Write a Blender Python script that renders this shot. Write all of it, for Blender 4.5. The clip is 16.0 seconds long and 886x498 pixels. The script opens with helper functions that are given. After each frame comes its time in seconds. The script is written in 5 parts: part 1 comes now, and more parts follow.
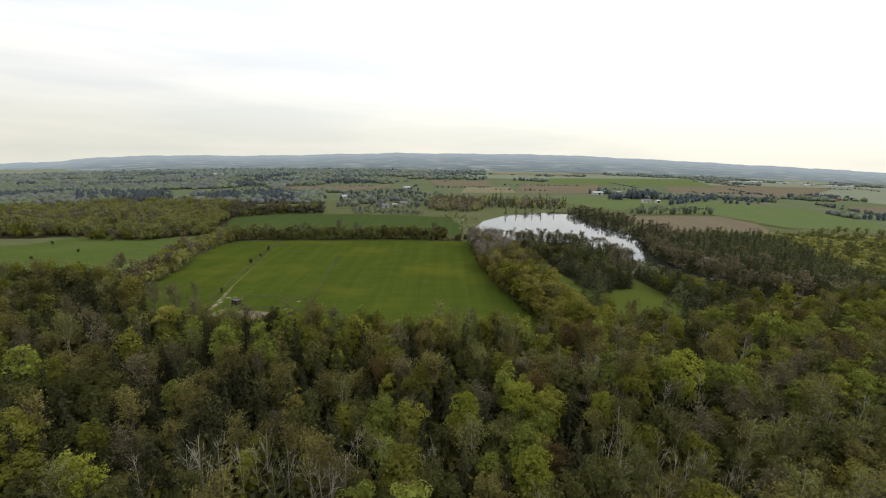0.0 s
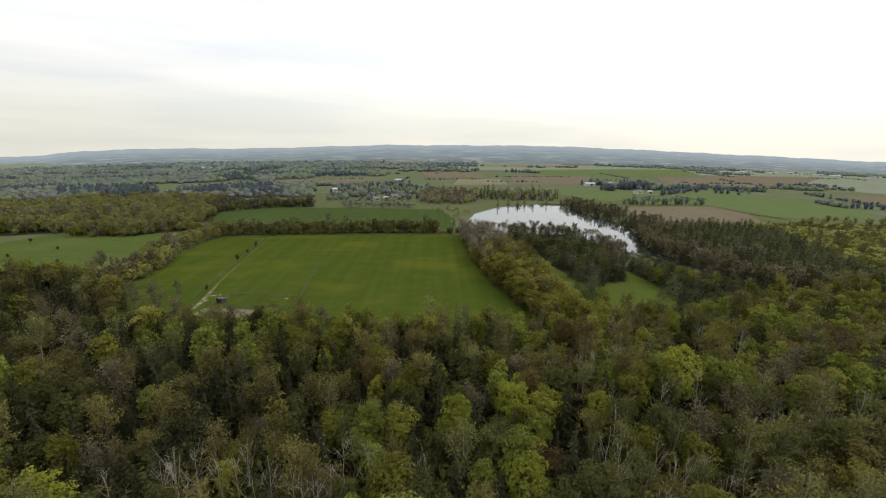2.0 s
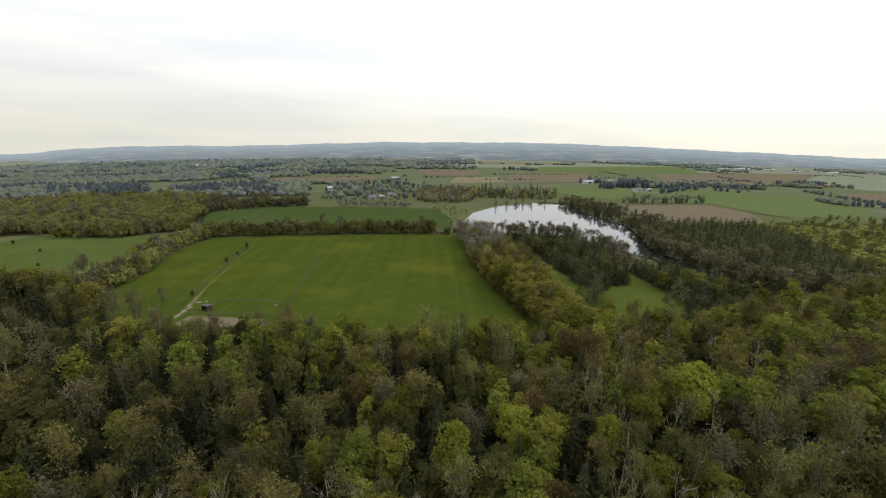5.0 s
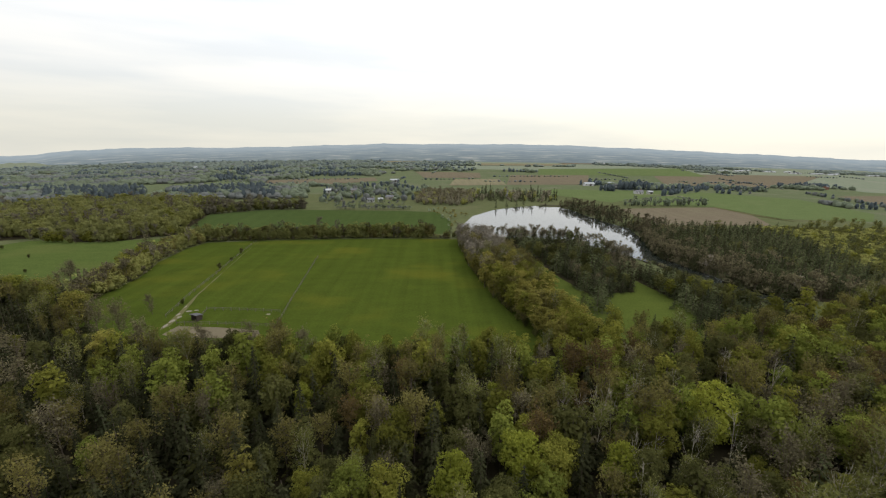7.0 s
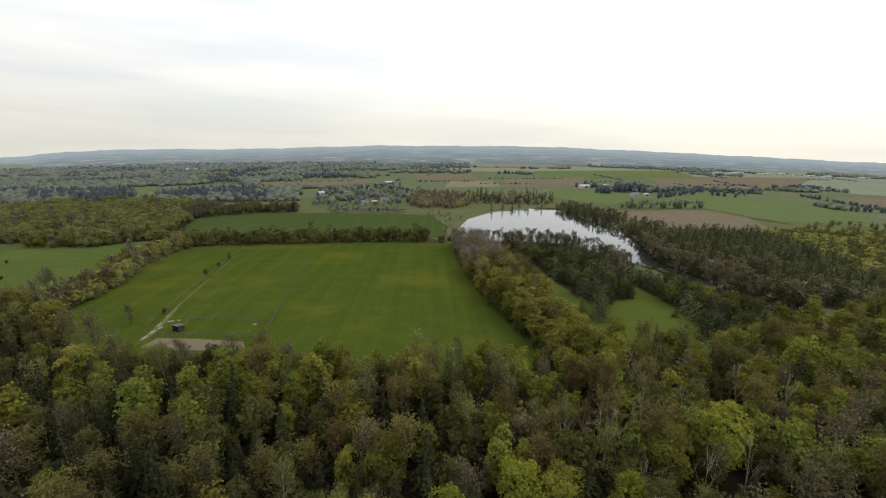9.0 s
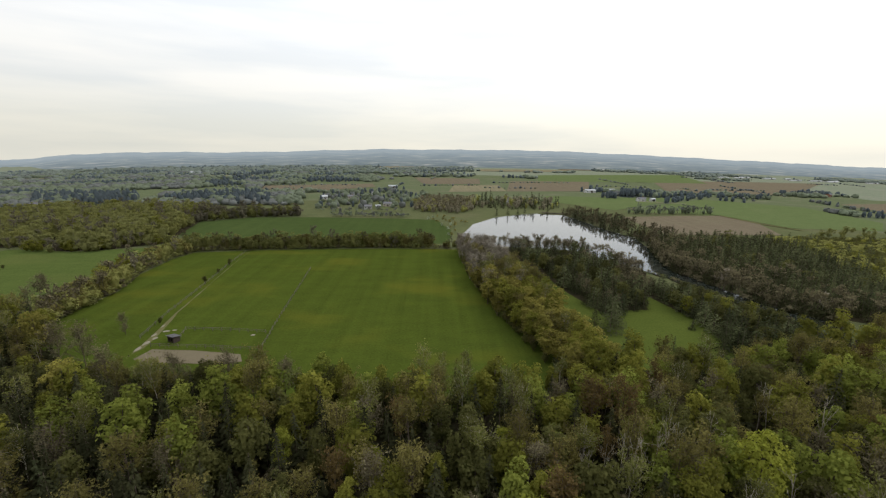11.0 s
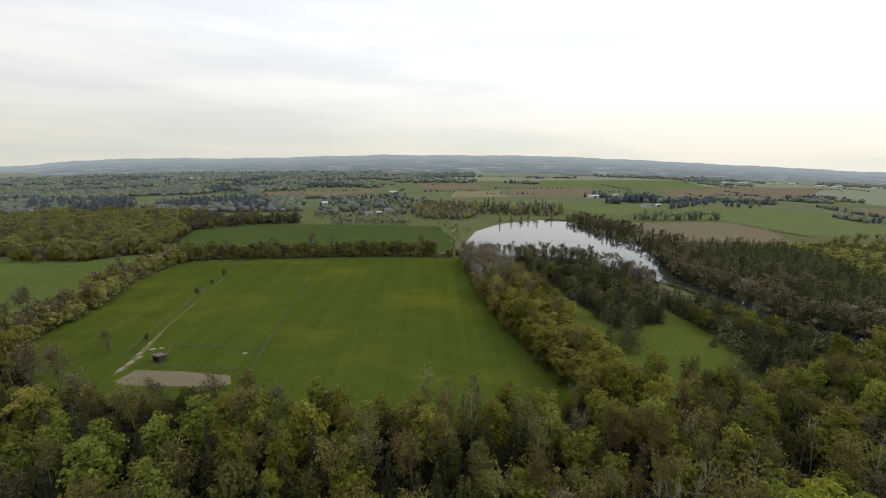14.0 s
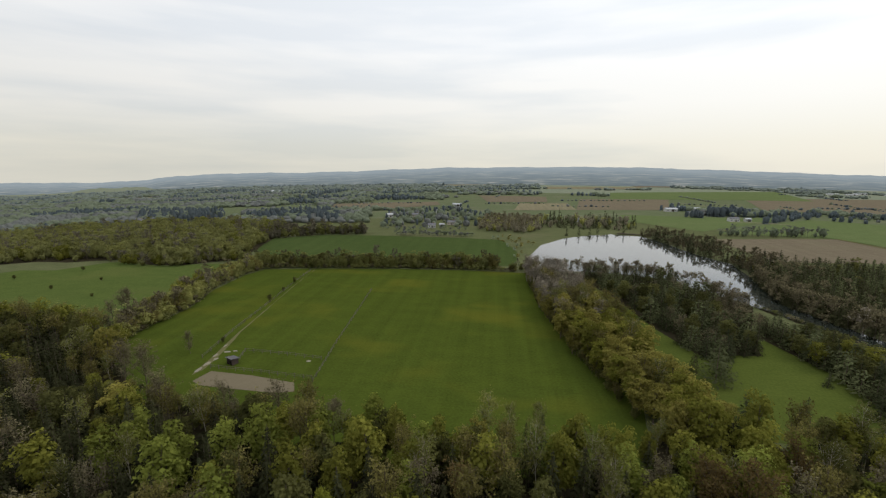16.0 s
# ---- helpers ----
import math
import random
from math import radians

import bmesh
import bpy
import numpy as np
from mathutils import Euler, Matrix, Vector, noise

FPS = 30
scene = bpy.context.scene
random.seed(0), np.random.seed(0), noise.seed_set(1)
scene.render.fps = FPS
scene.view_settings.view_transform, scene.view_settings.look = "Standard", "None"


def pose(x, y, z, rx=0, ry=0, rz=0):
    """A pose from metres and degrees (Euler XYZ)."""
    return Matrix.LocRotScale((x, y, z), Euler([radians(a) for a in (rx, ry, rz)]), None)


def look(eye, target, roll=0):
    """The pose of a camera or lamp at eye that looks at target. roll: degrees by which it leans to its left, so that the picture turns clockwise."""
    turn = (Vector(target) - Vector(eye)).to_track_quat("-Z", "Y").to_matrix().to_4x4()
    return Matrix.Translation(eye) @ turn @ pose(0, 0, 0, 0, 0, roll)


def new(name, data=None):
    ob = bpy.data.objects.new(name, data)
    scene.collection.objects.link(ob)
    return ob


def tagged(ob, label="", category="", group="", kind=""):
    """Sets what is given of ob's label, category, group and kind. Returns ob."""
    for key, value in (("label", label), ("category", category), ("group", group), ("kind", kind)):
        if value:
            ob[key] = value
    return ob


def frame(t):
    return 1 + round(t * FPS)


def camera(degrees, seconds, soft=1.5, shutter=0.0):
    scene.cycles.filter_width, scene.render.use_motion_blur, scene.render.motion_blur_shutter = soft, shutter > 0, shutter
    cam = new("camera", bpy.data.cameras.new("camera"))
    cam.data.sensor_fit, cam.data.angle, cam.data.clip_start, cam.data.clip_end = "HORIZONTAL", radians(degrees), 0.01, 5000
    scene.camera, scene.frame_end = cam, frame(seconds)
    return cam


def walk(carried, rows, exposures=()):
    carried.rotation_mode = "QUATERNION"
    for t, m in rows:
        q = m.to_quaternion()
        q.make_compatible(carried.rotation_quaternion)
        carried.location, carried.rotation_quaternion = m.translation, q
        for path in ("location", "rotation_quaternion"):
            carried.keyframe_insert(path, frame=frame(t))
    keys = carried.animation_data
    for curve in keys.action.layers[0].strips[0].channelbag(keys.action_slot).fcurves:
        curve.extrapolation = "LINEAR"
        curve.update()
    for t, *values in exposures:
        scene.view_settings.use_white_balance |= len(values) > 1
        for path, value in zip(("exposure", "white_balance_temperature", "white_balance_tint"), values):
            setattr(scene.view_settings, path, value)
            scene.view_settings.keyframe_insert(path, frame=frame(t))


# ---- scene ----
cam = camera(95.60, 16.0, soft=1.2)
ROWS = [
    # seconds, x, y, z, yaw, pitch, lean to the right
    (0.0, 0.0, 0.0, 62.0, 0.006, -13.335, -0.9),
    (0.5, 0.15, 0.94, 61.95, 0.686, -13.609, -0.746),
    (1.0, 0.4, 1.9, 61.87, -0.024, -13.875, -0.687),
    (1.5, 0.6, 2.83, 61.92, -0.87, -14.153, -0.671),
    (2.0, 0.7, 3.99, 61.93, -1.067, -14.437, -0.581),
    (2.5, 0.77, 5.16, 62.08, -1.298, -14.633, -0.527),
    (3.0, 0.75, 6.39, 62.21, -1.314, -14.768, -0.475),
    (3.5, 0.71, 7.7, 62.39, -1.009, -14.832, -0.433),
    (4.0, 0.86, 8.99, 62.51, -1.298, -14.852, -0.461),
    (6.5, 1.34, 16.17, 62.97, -1.474, -14.688, -0.559),
    (7.0, 1.43, 17.71, 63.12, -1.505, -14.607, -0.526),
    (7.5, 1.59, 19.23, 63.11, -1.77, -14.551, -0.543),
    (8.0, 1.55, 20.79, 63.15, -1.59, -14.549, -0.542),
    (8.5, 1.76, 22.33, 63.27, -1.783, -14.484, -0.546),
    (9.0, 2.03, 23.94, 63.33, -2.174, -14.363, -0.591),
    (11.5, 0.79, 31.74, 63.58, -1.69, -13.788, -0.778),
    (12.0, 1.0, 33.16, 63.7, -2.159, -13.715, -0.755),
    (12.5, 0.7, 34.69, 63.75, -1.977, -13.545, -0.771),
    (13.0, 0.25, 36.33, 63.63, -1.692, -13.433, -0.753),
    (13.5, -0.07, 37.89, 63.5, -1.56, -13.277, -0.724),
    (14.0, -0.11, 39.36, 63.51, -1.603, -13.119, -0.631),
    (14.5, -0.28, 40.82, 63.5, -1.339, -12.816, -0.524),
    (15.0, -0.32, 41.99, 63.24, -1.049, -12.345, -0.381),
    (15.5, -0.36, 42.99, 63.26, -0.822, -11.815, -0.245),
    (15.6, -0.378, 43.132, 63.258, 0.129, -11.773, -0.213),
    (15.7, -0.396, 43.274, 63.256, 1.287, -11.722, -0.175),
    (15.8, -0.414, 43.416, 63.254, 2.942, -11.649, -0.120),
    (15.9, -0.432, 43.558, 63.252, 5.010, -11.558, -0.051),
    (16.0, -0.450, 43.700, 63.250, 7.450, -11.450, 0.030),
]


def flown(x, y, z, yaw, pitch, lean):
    return pose(x, y, z, 90, 0, yaw) @ pose(0, 0, 0, pitch, 0, 0) @ pose(0, 0, 0, 0, 0, -lean)


EXPOSURES = ((0.0, 0.0), (9.0, -0.04), (12.5, -0.1), (14.5, -0.14), (15.5, -0.17), (16.0, -0.27))
walk(cam, [(t, flown(*r)) for t, *r in ROWS], EXPOSURES)

# ---------------------------------------------------------------- light
SUN_EL, SUN_AZ = 48.0, 62.0      # height and bearing (clockwise from +y) of the veiled sun
world = bpy.data.worlds.new("overcast_sky")
scene.world = world
world.use_nodes = True
wn, wl = world.node_tree.nodes, world.node_tree.links
wn.clear()


def wnode(kind, **values):
    n = wn.new(kind)
    for k, v in values.items():
        n.inputs[k].default_value = v
    return n


w_out = wn.new("ShaderNodeOutputWorld")
w_bg = wn.new("ShaderNodeBackground")
w_sky = wn.new("ShaderNodeTexSky")
w_sky.sky_type, w_sky.sun_disc = "NISHITA", False
w_sky.sun_elevation, w_sky.sun_rotation = radians(SUN_EL), radians(SUN_AZ)
w_co = wn.new("ShaderNodeTexCoord")
w_sep = wn.new("ShaderNodeSeparateXYZ")
wl.new(w_co.outputs["Generated"], w_sep.inputs[0])
# cloud deck: cream near the horizon, white higher up
w_ramp = wn.new("ShaderNodeValToRGB")
for i, (p, c) in enumerate(((0.0, (0.80, 0.775, 0.68)), (0.05, (0.84, 0.81, 0.72)), (0.13, (0.93, 0.91, 0.86)), (0.26, (1.0, 1.0, 0.99)), (1.0, (1.12, 1.14, 1.17)))):
    e = w_ramp.color_ramp.elements[i] if i < 2 else w_ramp.color_ramp.elements.new(p)
    e.position, e.color = p, (*c, 1)
wl.new(w_sep.outputs["Z"], w_ramp.inputs[0])
# thin streaks of greyer cloud
w_map = wn.new("ShaderNodeMapping")
w_map.inputs["Scale"].default_value = (1.1, 1.1, 9.0)
w_map.inputs["Location"].default_value = (0.35, 0.0, 0.2)
w_map.inputs["Rotation"].default_value = (0.0, radians(-5), 0.0)
wl.new(w_co.outputs["Generated"], w_map.inputs[0])
w_noise = wnode("ShaderNodeTexNoise", Scale=1.6, Detail=5.0, Roughness=0.5)
wl.new(w_map.outputs[0], w_noise.inputs["Vector"])
w_nr = wn.new("ShaderNodeValToRGB")
w_nr.color_ramp.elements[0].position, w_nr.color_ramp.elements[0].color = 0.44, (1, 1, 1, 1)
w_nr.color_ramp.elements[1].position, w_nr.color_ramp.elements[1].color = 0.64, (0.82, 0.86, 0.91, 1)
wl.new(w_noise.outputs["Fac"], w_nr.inputs[0])
w_mul = wn.new("ShaderNodeMix")
w_mul.data_type, w_mul.blend_type = "RGBA", "MULTIPLY"
w_mul.inputs[0].default_value = 0.8
wl.new(w_ramp.outputs[0], w_mul.inputs[6])
wl.new(w_nr.outputs[0], w_mul.inputs[7])
# the deck glows more towards the veiled sun
w_dot = wn.new("ShaderNodeVectorMath")
w_dot.operation = "DOT_PRODUCT"
wl.new(w_co.outputs["Generated"], w_dot.inputs[0])
sx = math.sin(radians(SUN_AZ)) * math.cos(radians(SUN_EL))
sy = math.cos(radians(SUN_AZ)) * math.cos(radians(SUN_EL))
w_dot.inputs[1].default_value = (sx, sy, math.sin(radians(SUN_EL)))
w_rng = wnode("ShaderNodeMapRange", **{"From Min": -0.2, "From Max": 0.95, "To Min": 0.99, "To Max": 1.28})
wl.new(w_dot.outputs["Value"], w_rng.inputs[0])
w_sc = wn.new("ShaderNodeVectorMath")
w_sc.operation = "SCALE"
wl.new(w_mul.outputs[2], w_sc.inputs[0])
wl.new(w_rng.outputs[0], w_sc.inputs["Scale"])
w_add = wn.new("ShaderNodeMix")
w_add.data_type, w_add.blend_type = "RGBA", "ADD"
w_skysc = wn.new("ShaderNodeVectorMath")
w_skysc.operation = "SCALE"
w_skysc.inputs["Scale"].default_value = 0.012
wl.new(w_sky.outputs[0], w_skysc.inputs[0])
w_add.inputs[0].default_value = 1.0
wl.new(w_sc.outputs[0], w_add.inputs[6])
wl.new(w_skysc.outputs[0], w_add.inputs[7])
wl.new(w_add.outputs[2], w_bg.inputs[0])
w_bg.inputs[1].default_value = 1.0
wl.new(w_bg.outputs[0], w_out.inputs[0])

sun_data = bpy.data.lights.new("sun", "SUN")
sun_data.energy, sun_data.angle, sun_data.color = 0.9, radians(14), (1.0, 0.95, 0.86)
sun = new("sun", sun_data)
sun.matrix_world = look((sx * 300, sy * 300, 300 * math.sin(radians(SUN_EL))), (0, 0, 0))

# ---------------------------------------------------------------- materials


class Mat:
    """Small wrapper that builds one node material."""

    def __init__(self, name):
        self.m = bpy.data.materials.new(name)
        self.m.use_nodes = True
        self.n, self.l = self.m.node_tree.nodes, self.m.node_tree.links
        self.n.clear()
        self.out = self.n.new("ShaderNodeOutputMaterial")

    def node(self, kind, **values):
        n = self.n.new(kind)
        for k, v in values.items():
            n.inputs[k].default_value = v
        return n

    def link(self, a, b):
        self.l.new(a, b)

    def noise(self, scale, detail=3.0, space="Object", stretch=None, rough=0.55):
        co = self.n.new("ShaderNodeNewGeometry").outputs["Position"] if space == "World" else self.n.new("ShaderNodeTexCoord").outputs["Object"]
        if stretch:
            mp = self.n.new("ShaderNodeMapping")
            mp.inputs["Scale"].default_value = stretch[:3]
            mp.inputs["Rotation"].default_value = (0, 0, radians(stretch[3]) if len(stretch) > 3 else 0)
            self.link(co, mp.inputs[0])
            co = mp.outputs[0]
        t = self.node("ShaderNodeTexNoise", Scale=scale, Detail=detail, Roughness=rough)
        self.link(co, t.inputs["Vector"])
        return t.outputs["Fac"]

    def ramp(self, fac, stops):
        r = self.n.new("ShaderNodeValToRGB")
        for i, (p, c) in enumerate(stops):
            e = r.color_ramp.elements[i] if i < 2 else r.color_ramp.elements.new(p)
            e.position, e.color = p, (*c, 1)
        self.link(fac, r.inputs[0])
        return r.outputs[0]

    def mix(self, fac, a, b, mode="MIX"):
        x = self.n.new("ShaderNodeMix")
        x.data_type, x.blend_type = "RGBA", mode
        for sock, v in ((x.inputs[0], fac), (x.inputs[6], a), (x.inputs[7], b)):
            if isinstance(v, (int, float)):
                sock.default_value = v
            elif isinstance(v, tuple):
                sock.default_value = (*v, 1)
            else:
                self.link(v, sock)
        return x.outputs[2]

    def surface(self, color, rough=0.9, bump=None, strength=0.3, distance=0.1, metallic=0.0, specular=0.3):
        b = self.node("ShaderNodeBsdfPrincipled", Roughness=rough, Metallic=metallic)
        b.inputs["Specular IOR Level"].default_value = specular
        if isinstance(color, tuple):
            b.inputs["Base Color"].default_value = (*color, 1)
        else:
            self.link(color, b.inputs["Base Color"])
        if bump is not None:
            n = self.node("ShaderNodeBump", Strength=strength, Distance=distance)
            self.link(bump, n.inputs["Height"])
            self.link(n.outputs[0], b.inputs["Normal"])
        self.link(b.outputs[0], self.out.inputs[0])
        return self.m


def leaf_material(name, dark, light, through_part=0.42, spread=0.24):
    """Foliage: colour shifts from tree to tree, from clump to clump and from leaf to leaf."""
    k = Mat(name)
    info = k.n.new("ShaderNodeObjectInfo").outputs["Random"]
    isl = k.n.new("ShaderNodeNewGeometry").outputs["Random Per Island"]
    patch = k.noise(0.16, 2.0, "World")
    c = k.mix(patch, dark, light)
    c = k.mix(0.5, c, k.ramp(info, ((0.0, dark), (0.5, tuple((a + b) / 2 for a, b in zip(dark, light))), (1.0, light))))
    hsv = k.n.new("ShaderNodeHueSaturation")
    mr = k.node("ShaderNodeMapRange", **{"To Min": 1 - spread, "To Max": 1 + spread})
    k.link(isl, mr.inputs[0])
    tree = k.node("ShaderNodeMapRange", **{"To Min": 0.72, "To Max": 1.28})
    spin = k.n.new("ShaderNodeMath")
    spin.operation = "FRACT"
    ten = k.n.new("ShaderNodeMath")
    ten.operation = "MULTIPLY"
    ten.inputs[1].default_value = 17.0
    k.link(info, ten.inputs[0])
    k.link(ten.outputs[0], spin.inputs[0])
    k.link(spin.outputs[0], tree.inputs[0])
    both = k.n.new("ShaderNodeMath")
    both.operation = "MULTIPLY"
    k.link(mr.outputs[0], both.inputs[0])
    k.link(tree.outputs[0], both.inputs[1])
    k.link(both.outputs[0], hsv.inputs["Value"])
    k.link(c, hsv.inputs["Color"])
    d = k.node("ShaderNodeBsdfDiffuse")
    t = k.node("ShaderNodeBsdfTranslucent")
    m = k.node("ShaderNodeMixShader", Fac=through_part)
    k.link(hsv.outputs[0], d.inputs[0])
    k.link(hsv.outputs[0], t.inputs[0])
    k.link(d.outputs[0], m.inputs[1])
    k.link(t.outputs[0], m.inputs[2])
    k.link(m.outputs[0], k.out.inputs[0])
    return k.m


def simple(name, a, b, scale=2.0, rough=0.8, bump=0.2, metallic=0.0):
    k = Mat(name)
    f = k.noise(scale, 5.0)
    g = k.noise(scale * 7, 4.0)
    return k.surface(k.mix(0.3, k.mix(f, a, b), k.ramp(g, ((0.3, a), (0.7, b)))), rough, g, bump, 0.05, metallic, 0.0 if rough > 0.75 else 0.3)


def grass_material(name, a, b, patch, patch_amount=0.35, stripes=0.0, turn=0.0):
    k = Mat(name)
    big = k.noise(0.018, 3.0, "World", (1.0, 1.8, 1.0, turn))
    mid = k.noise(0.09, 4.0, "World", (1.0, 2.2, 1.0, turn))
    fine = k.noise(1.3, 5.0, "World")
    c = k.mix(k.ramp(mid, ((0.3, (0, 0, 0)), (0.7, (1, 1, 1)))), a, b)
    c = k.mix(k.ramp(big, ((0.52, (0, 0, 0)), (0.68, (patch_amount,) * 3))), c, patch)
    c = k.mix(0.35, c, k.ramp(fine, ((0.3, tuple(x * 0.6 for x in a)), (0.7, tuple(x * 1.35 for x in b)))))
    if stripes:
        w = k.noise(0.22, 2.0, "World", (1.0, 0.03, 1.0, turn))
        c = k.mix(stripes, c, k.ramp(w, ((0.35, tuple(x * 0.55 for x in a)), (0.65, b))))
    return k.surface(c, 1.0, fine, 0.5, 0.15, specular=0.0)


M = {
    "maple": leaf_material("spring_maple_leaves", (0.121, 0.123, 0.024), (0.202, 0.199, 0.037)),
    "lime": leaf_material("bright_spring_leaves", (0.148, 0.173, 0.034), (0.225, 0.246, 0.050)),
    "green": leaf_material("mid_green_leaves", (0.066, 0.068, 0.024), (0.113, 0.112, 0.036)),
    "olive": leaf_material("olive_budding_leaves", (0.128, 0.114, 0.037), (0.191, 0.169, 0.054)),
    "gold": leaf_material("golden_brown_spring_leaves", (0.184, 0.168, 0.043), (0.265, 0.236, 0.057)),
    "fresh": leaf_material("yellow_green_new_leaves", (0.171, 0.188, 0.027), (0.234, 0.244, 0.040)),
    "russet": leaf_material("russet_budding_leaves", (0.106, 0.076, 0.031), (0.157, 0.112, 0.043)),
    "aspen": leaf_material("pale_aspen_leaves", (0.112, 0.117, 0.038), (0.173, 0.173, 0.051)),
    "cedar": leaf_material("dark_cedar_foliage", (0.029, 0.031, 0.016), (0.052, 0.053, 0.024), 0.15),
    "spruce": leaf_material("spruce_needles", (0.030, 0.035, 0.018), (0.054, 0.060, 0.028), 0.12),
    "pine": leaf_material("white_pine_needles", (0.059, 0.068, 0.032), (0.100, 0.109, 0.049), 0.18),
    "twigs": leaf_material("grey_bare_twigs", (0.149, 0.128, 0.099), (0.225, 0.198, 0.153), 0.1),
    "dry": leaf_material("brown_bare_twigs", (0.102, 0.090, 0.049), (0.152, 0.132, 0.078), 0.15),
    "bark": simple("grey_brown_bark", (0.07, 0.055, 0.04), (0.16, 0.13, 0.10), 3.0, 0.95, 0.6),
    "paper": simple("pale_dead_wood", (0.22, 0.20, 0.15), (0.40, 0.36, 0.29), 3.0, 0.9, 0.4),
    # litter brown taken very dark, painting in shade for the gaps between crowns
    "floor": simple("shade_darkened_litter", (0.022, 0.019, 0.012), (0.045, 0.038, 0.022), 0.6, 1.0, 0.6),
    # far_leaf, far_dark, far_brown: aerial haze mixed into the foliage colour
    "far_leaf": leaf_material("haze_tinted_mixed_leaves", (0.198, 0.234, 0.164), (0.257, 0.291, 0.196), 0.35, 0.05),
    "wood_leaf": leaf_material("mixed_spring_woodland_leaves", (0.215, 0.222, 0.082), (0.294, 0.294, 0.108), 0.5, 0.12),
    "hedge_leaf": leaf_material("hedgerow_spring_leaves", (0.196, 0.203, 0.067), (0.286, 0.279, 0.090), 0.45, 0.12),
    "bud": leaf_material("grey_brown_budding_twigs", (0.147, 0.133, 0.090), (0.205, 0.186, 0.128), 0.3, 0.12),
    "far_dark": leaf_material("haze_tinted_needles", (0.092, 0.114, 0.125), (0.125, 0.150, 0.158), 0.2, 0.05),
    "far_brown": leaf_material("haze_tinted_bare_woods", (0.180, 0.192, 0.182), (0.228, 0.235, 0.218), 0.25, 0.05),
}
# farthest foliage, with stronger haze put into its base colour
M["haze_leaf"] = leaf_material("haze_painted_leaves", (0.225, 0.262, 0.225), (0.270, 0.305, 0.255), 0.35, 0.05)
M["haze_dark"] = leaf_material("haze_painted_needles", (0.150, 0.182, 0.186), (0.185, 0.215, 0.214), 0.2, 0.05)
M["meadow"] = grass_material("rough_meadow_grass", (0.076, 0.088, 0.040), (0.106, 0.114, 0.054), (0.130, 0.118, 0.070), 0.6)
# meadow grass in two paler steps, distance haze painted into the colour
M["far_pasture"] = grass_material("haze_tinted_pasture", (0.088, 0.108, 0.056), (0.114, 0.130, 0.070), (0.155, 0.142, 0.100), 0.7)
M["haze_pasture"] = grass_material("haze_painted_pasture", (0.150, 0.172, 0.120), (0.180, 0.198, 0.140), (0.225, 0.212, 0.172), 0.7)
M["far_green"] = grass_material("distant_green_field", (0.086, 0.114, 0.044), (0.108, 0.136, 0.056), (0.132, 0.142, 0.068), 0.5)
M["field"] = grass_material("spring_pasture_grass", (0.0445, 0.0615, 0.011), (0.0615, 0.0815, 0.013), (0.108, 0.106, 0.015), 0.9, 0.2, 4)
M["crop"] = grass_material("young_crop_green", (0.042, 0.064, 0.020), (0.058, 0.080, 0.025), (0.066, 0.086, 0.028), 0.4, 0.15, 80)
M["lawn"] = grass_material("pale_meadow_grass", (0.058, 0.081, 0.022), (0.076, 0.100, 0.027), (0.098, 0.108, 0.034), 0.6)
M["mown"] = grass_material("mown_lawn_grass", (0.058, 0.076, 0.016), (0.074, 0.093, 0.020), (0.088, 0.098, 0.025), 0.5)
M["soil"] = grass_material("bare_brown_soil", (0.125, 0.103, 0.070), (0.158, 0.132, 0.092), (0.150, 0.140, 0.085), 0.5, 0.12, 75)
M["stubble"] = grass_material("tan_stubble", (0.160, 0.145, 0.090), (0.205, 0.180, 0.115), (0.150, 0.150, 0.085), 0.5, 0.3, 20)
M["sand"] = simple("riding_ring_sand", (0.128, 0.107, 0.070), (0.165, 0.140, 0.094), 0.25, 1.0, 0.3)
M["dirt"] = simple("pale_worn_track", (0.082, 0.088, 0.034), (0.145, 0.128, 0.064), 0.3, 1.0, 0.3)
M["gravel"] = simple("white_gravel", (0.17, 0.155, 0.11), (0.27, 0.245, 0.19), 0.8, 1.0, 0.3)
M["boards"] = simple("dark_weathered_boards", (0.045, 0.035, 0.030), (0.090, 0.072, 0.060), 1.5, 0.85, 0.5)
M["shed_roof"] = simple("grey_sheet_roof", (0.10, 0.095, 0.10), (0.15, 0.145, 0.15), 1.0, 0.8, 0.2)
M["post"] = simple("weathered_fence_wood", (0.10, 0.095, 0.07), (0.17, 0.155, 0.12), 3.0, 0.9, 0.4)
M["white_wall"] = simple("white_siding", (0.42, 0.42, 0.41), (0.54, 0.54, 0.52), 0.5, 0.7, 0.1)
M["tan_wall"] = simple("tan_siding", (0.36, 0.31, 0.25), (0.46, 0.41, 0.34), 0.5, 0.8, 0.1)
M["brick_wall"] = simple("red_brown_brick", (0.20, 0.10, 0.07), (0.28, 0.15, 0.11), 0.6, 0.85, 0.2)
M["grey_roof"] = simple("grey_shingles", (0.12, 0.12, 0.13), (0.20, 0.20, 0.21), 0.8, 0.85, 0.2)
M["steel_roof"] = simple("pale_steel_roof", (0.34, 0.355, 0.37), (0.46, 0.475, 0.49), 0.4, 0.8, 0.1)
M["glass"] = simple("dark_window_glass", (0.03, 0.035, 0.04), (0.05, 0.055, 0.06), 0.5, 0.12, 0.0)

